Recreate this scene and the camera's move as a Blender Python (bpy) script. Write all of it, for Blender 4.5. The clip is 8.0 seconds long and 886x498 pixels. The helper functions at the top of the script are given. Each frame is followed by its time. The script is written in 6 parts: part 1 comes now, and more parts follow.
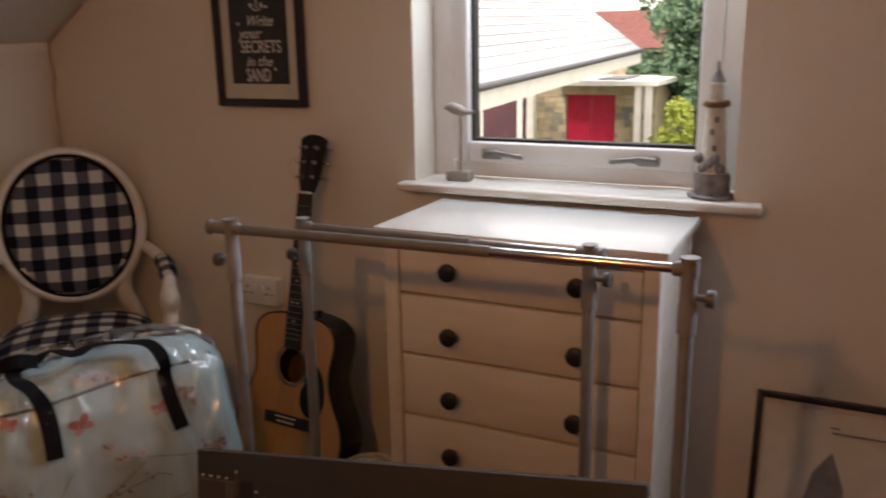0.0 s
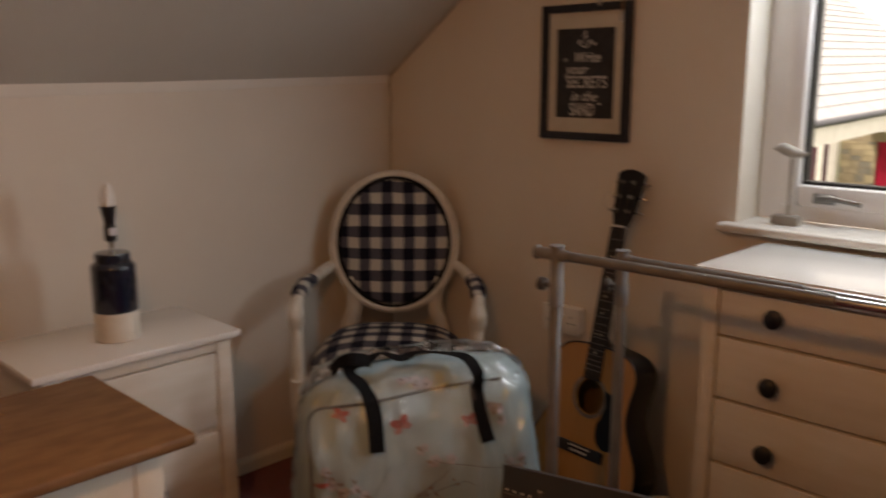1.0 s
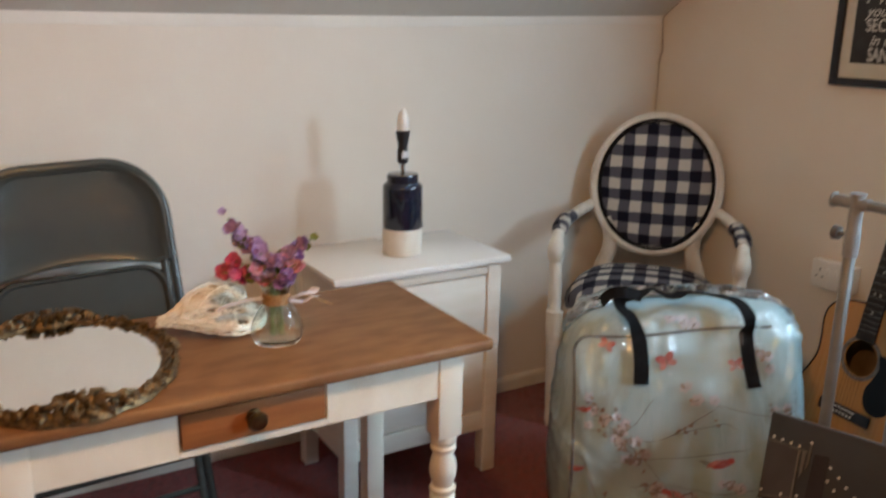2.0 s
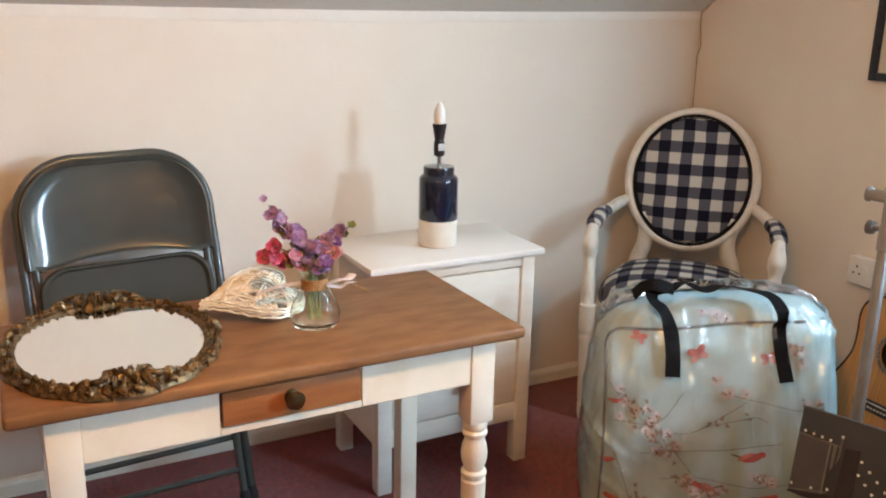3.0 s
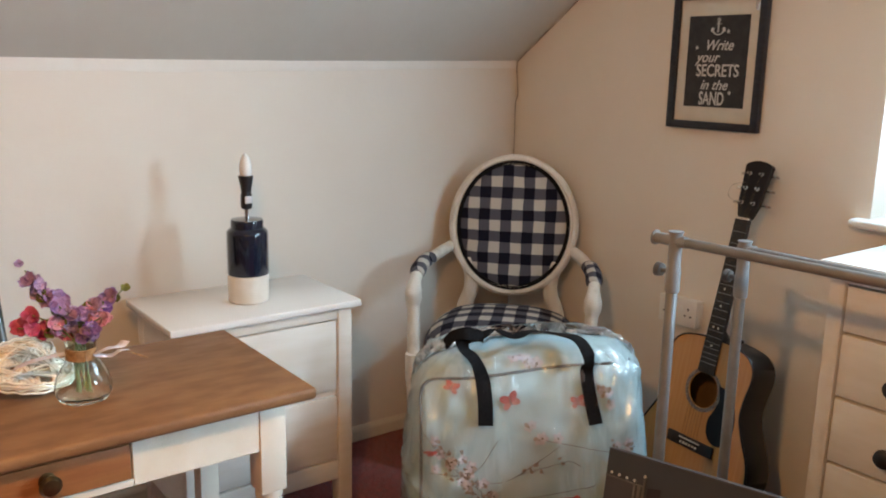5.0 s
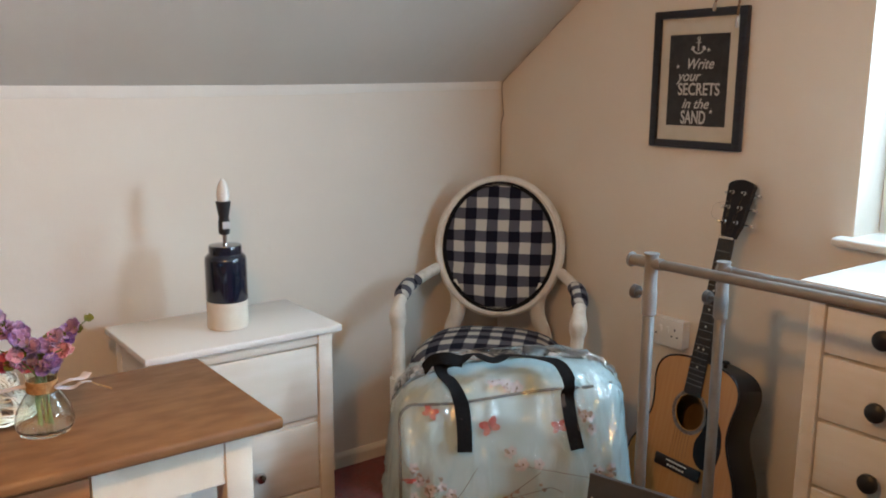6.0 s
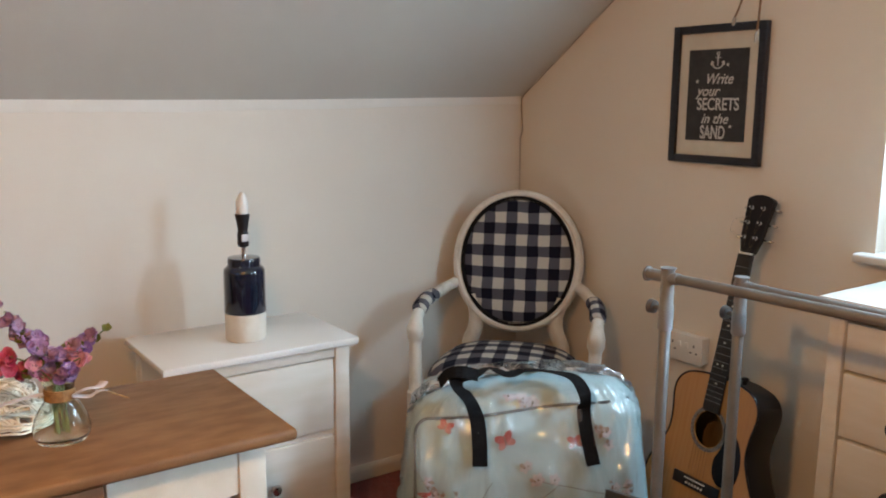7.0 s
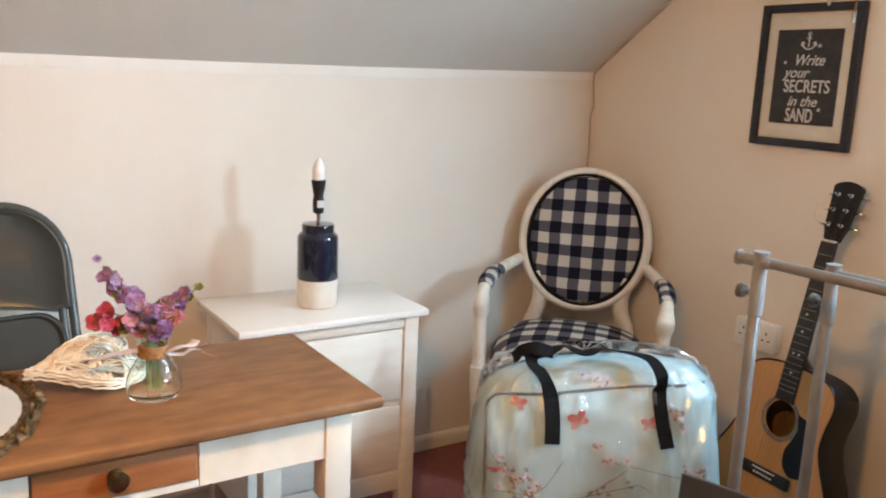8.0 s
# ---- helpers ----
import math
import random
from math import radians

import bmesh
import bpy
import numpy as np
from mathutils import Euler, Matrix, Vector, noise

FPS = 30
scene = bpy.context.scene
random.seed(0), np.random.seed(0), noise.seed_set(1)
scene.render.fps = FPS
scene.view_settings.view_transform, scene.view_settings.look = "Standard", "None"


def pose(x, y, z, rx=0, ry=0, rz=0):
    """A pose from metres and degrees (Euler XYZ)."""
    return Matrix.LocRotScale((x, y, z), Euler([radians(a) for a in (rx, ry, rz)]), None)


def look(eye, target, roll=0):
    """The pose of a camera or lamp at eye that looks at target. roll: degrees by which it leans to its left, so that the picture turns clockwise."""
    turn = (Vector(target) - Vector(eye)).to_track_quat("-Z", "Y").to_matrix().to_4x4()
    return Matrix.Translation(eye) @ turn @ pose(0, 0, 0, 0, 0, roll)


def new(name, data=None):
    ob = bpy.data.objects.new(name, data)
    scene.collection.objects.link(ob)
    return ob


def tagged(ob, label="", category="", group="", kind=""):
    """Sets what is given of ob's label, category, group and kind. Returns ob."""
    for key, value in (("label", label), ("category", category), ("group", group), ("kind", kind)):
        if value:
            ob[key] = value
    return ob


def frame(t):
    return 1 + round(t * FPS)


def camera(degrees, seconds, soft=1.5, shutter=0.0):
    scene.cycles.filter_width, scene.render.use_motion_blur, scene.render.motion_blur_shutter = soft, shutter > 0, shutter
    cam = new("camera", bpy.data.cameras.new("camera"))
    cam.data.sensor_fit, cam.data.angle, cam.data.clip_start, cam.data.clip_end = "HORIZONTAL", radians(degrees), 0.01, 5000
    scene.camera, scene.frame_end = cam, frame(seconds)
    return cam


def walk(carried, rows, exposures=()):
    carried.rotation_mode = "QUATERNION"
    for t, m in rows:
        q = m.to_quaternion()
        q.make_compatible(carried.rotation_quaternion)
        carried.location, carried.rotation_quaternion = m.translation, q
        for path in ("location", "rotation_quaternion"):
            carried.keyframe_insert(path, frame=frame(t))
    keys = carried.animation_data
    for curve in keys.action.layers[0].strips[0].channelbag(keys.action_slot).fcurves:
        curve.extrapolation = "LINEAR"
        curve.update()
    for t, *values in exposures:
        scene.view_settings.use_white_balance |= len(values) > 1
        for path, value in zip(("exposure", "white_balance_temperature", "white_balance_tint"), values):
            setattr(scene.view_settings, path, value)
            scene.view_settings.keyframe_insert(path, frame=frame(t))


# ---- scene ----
cam = camera(55.3, 8.0, soft=1.9, shutter=0.4)
PATH = [
    (0, (2.572, -2.146, 1.397), (1.721, -0.403, 0.91), -1.0),
    (0.5, (2.553, -2.186, 1.406), (1.455, -0.572, 0.975), -1.3),
    (1, (2.493, -2.239, 1.391), (1.118, -0.843, 0.994), -0.1),
    (1.5, (2.467, -2.349, 1.4), (0.893, -1.159, 1.073), 0.5),
    (2, (2.456, -2.419, 1.363), (0.796, -1.431, 0.844), 1.1),
    (2.2, (2.464, -2.437, 1.358), (0.802, -1.476, 0.794), 1.0),
    (3.5, (2.506, -2.432, 1.356), (0.79, -1.527, 0.867), 1.3),
    (4, (2.516, -2.33, 1.362), (0.891, -1.28, 0.856), 1.5),
    (4.5, (2.523, -2.289, 1.365), (0.911, -1.204, 0.894), 0.4),
    (5, (2.533, -2.27, 1.368), (0.976, -1.087, 0.949), 1.2),
    (6.5, (2.567, -2.18, 1.38), (0.978, -1.019, 1.027), 0.1),
    (7, (2.571, -2.187, 1.373), (0.962, -1.05, 1.033), 0.5),
    (7.5, (2.553, -2.208, 1.366), (0.915, -1.128, 0.979), 1.1),
    (8, (2.49, -2.269, 1.357), (0.845, -1.204, 0.96), 2.5),
]
EXPOSURES = [
    (0.0, 1.05, 9400, 24), (0.5, 1.05, 9000, 21), (1.0, 0.86, 10800, 24), (1.2, 1.5, 9800, 18), (1.5, 2.2, 9000, 10),
    (2.0, 2.15, 7300, 4), (3.5, 2.9, 7400, 4), (4.5, 2.85, 7300, 4), (5.0, 2.4, 7300, 4), (6.5, 2.25, 7200, 4), (7.5, 2.2, 7300, 4), (8.0, 2.8, 7300, 4),
]
walk(cam, [(t, look(eye, target, roll)) for t, eye, target, roll in PATH], EXPOSURES)

# ---- light ----
world = bpy.data.worlds.new("world")
scene.world = world
world.use_nodes = True
sky = world.node_tree.nodes.new("ShaderNodeTexSky")
sky.sky_type, sky.sun_disc = "NISHITA", False
sky.sun_elevation, sky.sun_rotation = radians(44.7), radians(201.8)
sky.air_density, sky.dust_density = 1.0, 3.0
# thin bright cloud over the whole sky
cloud = world.node_tree.nodes.new("ShaderNodeMix")
cloud.data_type = "RGBA"
cloud.inputs["Factor"].default_value = 0.75
cloud.inputs["B"].default_value = (7.8, 9.0, 10.2, 1)
world.node_tree.links.new(sky.outputs[0], cloud.inputs["A"])
world.node_tree.links.new(cloud.outputs["Result"], world.node_tree.nodes["Background"].inputs[0])
world.node_tree.nodes["Background"].inputs[1].default_value = 0.15


def lamp(name, kind, energy, color, m):
    data = bpy.data.lights.new(name, kind)
    data.energy, data.color = energy, color
    ob = new(name, data)
    ob.matrix_world = m
    return data


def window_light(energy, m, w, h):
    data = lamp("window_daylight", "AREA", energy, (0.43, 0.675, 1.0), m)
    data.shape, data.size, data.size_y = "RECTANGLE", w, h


lamp("sun", "SUN", 2.0, (0.74, 0.89, 1.0), look((0, 0, 20), (0.3, 0.75, 19.2))).angle = radians(14)
# area lamps for daylight: in the assumed unseen window, then in the seen one
window_light(14.0, look((3.45, 0.20, 1.55), (0.3, -1.3, 1.02)), 0.50, 0.34)
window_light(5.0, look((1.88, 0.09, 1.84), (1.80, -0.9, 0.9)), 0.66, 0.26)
# warm room light, placed where cast shadows point; its lamp is unseen and assumed
lamp("assumed_pendant_light", "POINT", 7.4, (1.0, 0.51, 0.18), pose(1.89, -2.12, 1.745)).shadow_soft_size = 0.042

# ---- materials ----
MATS = {}


def material(name, color, rough=0.6, metal=0.0, color2=None, scale=8.0, detail=4.0, fine=None, bump=0.0, bump_scale=60.0, coat=0.0, spec=0.5, sheen=0.0,
             stretch=(1, 1, 1), trans=0.0, ior=1.45, rough2=None, space="Object", lo=0.35, hi=0.65):
    """A principled surface: two colours mixed by broad noise, a finer mottling, and a fine relief."""
    m = bpy.data.materials.new(name)
    m.use_nodes = True
    t = m.node_tree
    b = t.nodes["Principled BSDF"]
    b.inputs["Base Color"].default_value = (*color, 1)
    b.inputs["Roughness"].default_value = rough
    b.inputs["Metallic"].default_value = metal
    b.inputs["Coat Weight"].default_value = coat
    b.inputs["Coat Roughness"].default_value = 0.08
    b.inputs["Specular IOR Level"].default_value = spec
    b.inputs["Sheen Weight"].default_value = sheen
    b.inputs["Transmission Weight"].default_value = trans
    b.inputs["IOR"].default_value = ior
    co = t.nodes.new("ShaderNodeTexCoord")
    mp = t.nodes.new("ShaderNodeMapping")
    mp.inputs["Scale"].default_value = stretch
    t.links.new(co.outputs[space], mp.inputs[0])
    if color2:
        n = t.nodes.new("ShaderNodeTexNoise")
        n.inputs["Scale"].default_value, n.inputs["Detail"].default_value = scale, detail
        t.links.new(mp.outputs[0], n.inputs["Vector"])
        r = t.nodes.new("ShaderNodeMapRange")
        r.inputs["From Min"].default_value, r.inputs["From Max"].default_value = lo, hi
        t.links.new(n.outputs[0], r.inputs["Value"])
        x = t.nodes.new("ShaderNodeMix")
        x.data_type = "RGBA"
        x.inputs["A"].default_value, x.inputs["B"].default_value = (*color, 1), (*color2, 1)
        t.links.new(r.outputs[0], x.inputs["Factor"])
        t.links.new(x.outputs["Result"], b.inputs["Base Color"])
        if rough2 is not None:
            q = t.nodes.new("ShaderNodeMapRange")
            q.inputs["To Min"].default_value, q.inputs["To Max"].default_value = rough, rough2
            t.links.new(r.outputs[0], q.inputs["Value"])
            t.links.new(q.outputs[0], b.inputs["Roughness"])
    if bump:
        n2 = t.nodes.new("ShaderNodeTexNoise")
        n2.inputs["Scale"].default_value, n2.inputs["Detail"].default_value = bump_scale, 5
        t.links.new(mp.outputs[0], n2.inputs["Vector"])
        bp = t.nodes.new("ShaderNodeBump")
        bp.inputs["Strength"].default_value, bp.inputs["Distance"].default_value = bump, 0.004
        t.links.new(n2.outputs[0], bp.inputs["Height"])
        t.links.new(bp.outputs[0], b.inputs["Normal"])
    MATS[name] = m
    return m


def math_node(t, op, a, b=None):
    n = t.nodes.new("ShaderNodeMath")
    n.operation = op
    for slot, v in ((0, a), (1, b)):
        if v is None:
            continue
        if isinstance(v, (int, float)):
            n.inputs[slot].default_value = v
        else:
            t.links.new(v, n.inputs[slot])
    return n.outputs[0]


def ramp_mix(t, fac, a, b):
    x = t.nodes.new("ShaderNodeMix")
    x.data_type = "RGBA"
    for key, v in (("A", a), ("B", b)):
        if isinstance(v, tuple):
            x.inputs[key].default_value = (*v, 1)
        else:
            t.links.new(v, x.inputs[key])
    t.links.new(fac, x.inputs["Factor"])
    return x.outputs["Result"]


WALL = material("wall_paint", (0.80, 0.73, 0.64), 0.75, color2=(0.77, 0.695, 0.60), scale=1.6, bump=0.14, bump_scale=38)
# unseen walls only: a darker tan that dims and warms the bounced light
WALL_BOUNCE = material("wall_bounce_tan", (0.50, 0.36, 0.27), 0.8, color2=(0.46, 0.325, 0.24), scale=1.6, bump=0.14, bump_scale=38)
CEIL = material("ceiling_paint", (0.63, 0.61, 0.56), 0.85, color2=(0.59, 0.57, 0.52), scale=1.2, bump=0.12, bump_scale=30)
CARPET = material("carpet_red", (0.25, 0.030, 0.026), 0.95, color2=(0.13, 0.017, 0.016), scale=60, bump=0.9, bump_scale=380, sheen=0.25, spec=0.1)
SKIRT = material("skirting_paint", (0.78, 0.73, 0.64), 0.45, color2=(0.72, 0.66, 0.56), scale=6, bump=0.05)
UPVC = material("window_white", (0.88, 0.88, 0.88), 0.3, color2=(0.84, 0.84, 0.84), scale=5)
SILL = material("sill_paint", (0.83, 0.80, 0.74), 0.35, color2=(0.77, 0.72, 0.65), scale=7, bump=0.05)
WHITE = material("white_stain", (0.80, 0.76, 0.69), 0.42, color2=(0.74, 0.69, 0.60), scale=4, bump=0.04, bump_scale=25, stretch=(1, 1, 6))
WHITE_TOP = material("white_top", (0.85, 0.83, 0.79), 0.2, color2=(0.82, 0.795, 0.745), scale=2, bump=0.015, bump_scale=12)
CREAM = material("cream_paint", (0.76, 0.70, 0.585), 0.5, color2=(0.66, 0.575, 0.44), scale=9, bump=0.15, bump_scale=30, lo=0.5, hi=0.85)
CHAIR_PAINT = material("chair_paint", (0.78, 0.73, 0.64), 0.5, color2=(0.52, 0.45, 0.35), scale=30, bump=0.25, bump_scale=60, lo=0.52, hi=0.9, stretch=(1, 1, 0.4))
WOOD = material("pine_top", (0.245, 0.116, 0.046), 0.48, color2=(0.180, 0.082, 0.033), scale=11, detail=12, stretch=(2.6, 1.0, 2.6), bump=0.2, bump_scale=30, rough2=0.55, spec=0.35)
WOOD2 = material("drawer_pine", (0.34, 0.132, 0.045), 0.45, color2=(0.255, 0.092, 0.030), scale=6, detail=8, stretch=(7, 1, 12), bump=0.15, bump_scale=30)
BRASS = material("antique_brass", (0.18, 0.12, 0.055), 0.36, metal=1.0, color2=(0.09, 0.06, 0.03), scale=40)
GILT = material("gilt_frame", (0.245, 0.155, 0.070), 0.40, metal=0.65, color2=(0.060, 0.040, 0.021), scale=85, bump=0.6, bump_scale=160)
MIRROR = material("mirror_glass", (0.86, 0.88, 0.87), 0.015, metal=1.0)
NAVY = material("navy_glaze", (0.006, 0.010, 0.024), 0.12, color2=(0.008, 0.014, 0.032), scale=12, coat=0.6)
LAMP_WHITE = material("lamp_ceramic", (0.80, 0.74, 0.65), 0.5, color2=(0.75, 0.68, 0.58), scale=30, bump=0.1)
BLACK = material("black_plastic", (0.014, 0.014, 0.016), 0.4, color2=(0.02, 0.02, 0.022), scale=30)
BULB = material("opal_bulb", (0.85, 0.83, 0.78), 0.1, color2=(0.8, 0.78, 0.73), scale=20, coat=0.5)
CHROME = material("chrome", (0.60, 0.60, 0.61), 0.16, metal=1.0, color2=(0.5, 0.5, 0.5), scale=30)
RAIL_GREY = material("rail_grey", (0.25, 0.248, 0.242), 0.42, metal=0.35, color2=(0.21, 0.208, 0.202), scale=20, bump=0.04)
RAIL_CAP = material("rail_plastic", (0.22, 0.222, 0.22), 0.45, color2=(0.27, 0.272, 0.27), scale=20)
RAIL_KNOB = material("rail_knob", (0.10, 0.10, 0.10), 0.35, color2=(0.16, 0.16, 0.155), scale=40)
STEEL_GREEN = material("folding_chair_enamel", (0.052, 0.062, 0.058), 0.22, color2=(0.062, 0.072, 0.067), scale=4, bump=0.05, bump_scale=12, coat=0.3)
RUBBER = material("rubber", (0.012, 0.012, 0.013), 0.7)
FRAME_BLACK = material("frame_black", (0.010, 0.010, 0.014), 0.32, color2=(0.018, 0.018, 0.024), scale=30, stretch=(1, 1, 4), bump=0.1)
MOUNT = material("picture_mount", (0.66, 0.61, 0.52), 0.85, color2=(0.61, 0.565, 0.475), scale=20, bump=0.05)
POSTER = material("poster_dark", (0.020, 0.020, 0.021), 0.55, color2=(0.032, 0.031, 0.032), scale=40)
INK = material("poster_ink", (0.68, 0.67, 0.64), 0.7, color2=(0.48, 0.47, 0.45), scale=160)
SOCKET = material("socket_white", (0.84, 0.83, 0.79), 0.3, color2=(0.80, 0.78, 0.73), scale=15)
SPRUCE = material("spruce_top", (0.52, 0.25, 0.082), 0.25, color2=(0.48, 0.22, 0.068), scale=4, detail=6, stretch=(30, 1.2, 30), coat=0.4)
GUITAR_BLACK = material("guitar_black", (0.008, 0.007, 0.007), 0.34, color2=(0.014, 0.010, 0.009), scale=8, spec=0.3)
ROSEWOOD = material("rosewood", (0.014, 0.011, 0.010), 0.4, color2=(0.024, 0.018, 0.015), scale=30, stretch=(8, 1, 8))
HOLE = material("guitar_inside", (0.22, 0.12, 0.05), 0.8, color2=(0.15, 0.08, 0.03), scale=10)
ROSETTE = material("rosette", (0.30, 0.25, 0.20), 0.4, color2=(0.06, 0.05, 0.04), scale=240)
BONE = material("bone", (0.75, 0.72, 0.64), 0.4)
WICKER = material("white_wicker", (0.80, 0.74, 0.62), 0.7, color2=(0.66, 0.57, 0.43), scale=40, bump=0.3, bump_scale=120)
STRAP = material("webbing_black", (0.007, 0.007, 0.008), 0.85, color2=(0.012, 0.012, 0.013), scale=200, spec=0.15, bump=0.5, bump_scale=300)
PIPING = material("bag_piping", (0.10, 0.11, 0.115), 0.3, color2=(0.16, 0.17, 0.17), scale=30)
TWINE = material("twine", (0.38, 0.22, 0.10), 0.9, color2=(0.26, 0.14, 0.06), scale=120, bump=0.5, bump_scale=300)
RIBBON = material("ribbon", (0.74, 0.72, 0.76), 0.5, color2=(0.66, 0.64, 0.70), scale=60)
STEM = material("stem_green", (0.15, 0.19, 0.075), 0.6, color2=(0.20, 0.23, 0.10), scale=40)
PETAL_PURPLE = material("petal_purple", (0.60, 0.38, 0.60), 0.7, color2=(0.42, 0.23, 0.48), scale=60, sheen=0.2)
PETAL_LILAC = material("petal_lilac", (0.72, 0.53, 0.70), 0.7, color2=(0.50, 0.31, 0.54), scale=60, sheen=0.2)
PETAL_PINK = material("petal_pink", (0.78, 0.26, 0.40), 0.7, color2=(0.80, 0.44, 0.50), scale=60, sheen=0.2)
PETAL_RED = material("petal_red", (0.70, 0.075, 0.20), 0.7, color2=(0.78, 0.20, 0.32), scale=60, sheen=0.2)
PETAL_VIOLET = material("petal_violet", (0.30, 0.15, 0.52), 0.7, color2=(0.38, 0.22, 0.58), scale=60, sheen=0.2)
BUD = material("bud_green", (0.34, 0.33, 0.08), 0.7, color2=(0.20, 0.24, 0.06), scale=60)
DARK_BOX = material("dark_box", (0.030, 0.026, 0.024), 0.6, color2=(0.02, 0.017, 0.016), scale=8, bump=0.1)
CANVAS = material("canvas_dark", (0.055, 0.051, 0.047), 0.5, color2=(0.040, 0.038, 0.036), scale=4, bump=0.25, bump_scale=400)
CANVAS_EDGE = material("canvas_edge", (0.085, 0.074, 0.070), 0.5, color2=(0.065, 0.055, 0.052), scale=10, bump=0.2, bump_scale=400)
CANVAS_PALE = material("canvas_print_pale", (0.20, 0.18, 0.15), 0.6, color2=(0.11, 0.10, 0.085), scale=30)
CANVAS_DARK = material("canvas_print_dark", (0.022, 0.016, 0.015), 0.55, color2=(0.035, 0.025, 0.022), scale=12)
CANVAS_SPOT = material("canvas_print_spot", (0.78, 0.75, 0.68), 0.6, color2=(0.66, 0.63, 0.56), scale=60)
CORD = material("cord_brown", (0.13, 0.06, 0.025), 0.6, color2=(0.20, 0.10, 0.04), scale=100)
ROPE = material("rope_beige", (0.46, 0.37, 0.25), 0.9, color2=(0.32, 0.25, 0.16), scale=50, bump=0.6, bump_scale=200)
GREY_WOOD = material("driftwood", (0.26, 0.23, 0.20), 0.8, color2=(0.36, 0.33, 0.29), scale=20, bump=0.4, bump_scale=80)
GULL = material("ornament_grey", (0.50, 0.47, 0.42), 0.7, color2=(0.34, 0.31, 0.28), scale=30, bump=0.2)
TOWER = material("ornament_white", (0.72, 0.68, 0.61), 0.6, color2=(0.60, 0.54, 0.46), scale=25, bump=0.2)
STONE_GREY = material("ornament_stone", (0.27, 0.24, 0.23), 0.8, color2=(0.16, 0.14, 0.14), scale=40, bump=0.5)
LATCH = material("latch_metal", (0.20, 0.20, 0.20), 0.35, metal=0.8, color2=(0.28, 0.28, 0.27), scale=40)
FILLER = material("white_filler", (0.84, 0.80, 0.73), 0.8, color2=(0.80, 0.745, 0.665), scale=5, bump=0.2, bump_scale=30, lo=0.4, hi=0.8)
CRACK = material("plaster_crack", (0.26, 0.19, 0.15), 0.9)
CARD = material("card_white", (0.70, 0.68, 0.66), 0.6, color2=(0.60, 0.58, 0.57), scale=30)
CLEAR = material("clear_glass", (0.88, 0.91, 0.87), 0.02, trans=1.0, ior=1.45)
PLASTIC_TIP = material("clear_tip", (0.80, 0.79, 0.76), 0.15, trans=0.5)
PANE = material("window_pane", (1, 1, 1), 0.0, trans=1.0, ior=1.02)
GREY_BLUE = material("print_grey_blue", (0.14, 0.15, 0.17), 0.7, color2=(0.22, 0.23, 0.25), scale=20)
SHADE_GREY = material("shade_metal", (0.16, 0.155, 0.15), 0.5, color2=(0.13, 0.125, 0.12), scale=6)
# outside
SLATE = material("wet_slate", (0.42, 0.44, 0.48), 0.35, color2=(0.36, 0.38, 0.41), scale=2, bump=0.2, bump_scale=12)
RED_TILE = material("red_tile", (0.20, 0.075, 0.065), 0.8, color2=(0.15, 0.055, 0.05), scale=3, bump=0.4, bump_scale=10)
SANDSTONE = material("sandstone", (0.42, 0.35, 0.24), 0.85, color2=(0.30, 0.25, 0.18), scale=2.5, bump=0.4, bump_scale=8)
RED_DOOR = material("red_door", (0.50, 0.012, 0.050), 0.4, color2=(0.42, 0.010, 0.042), scale=3)
GARDEN_WHITE = material("outdoor_white", (0.80, 0.80, 0.78), 0.5, color2=(0.72, 0.72, 0.70), scale=3)
DARK_PANE = material("dark_pane", (0.11, 0.045, 0.06), 0.1, color2=(0.08, 0.04, 0.055), scale=1)
GUTTER = material("gutter_dark", (0.05, 0.055, 0.08), 0.4)
LEAF = material("leaf", (0.075, 0.150, 0.095), 0.6, color2=(0.120, 0.210, 0.130), scale=3, spec=0.3)
LEAF_LIME = material("leaf_lime", (0.22, 0.30, 0.05), 0.6, color2=(0.30, 0.34, 0.07), scale=3)
BARK = material("bark", (0.10, 0.075, 0.05), 0.9, color2=(0.06, 0.045, 0.03), scale=8, bump=0.6)
GRASS = material("grass_ground", (0.10, 0.14, 0.05), 0.9, color2=(0.16, 0.15, 0.10), scale=0.4, bump=0.4)


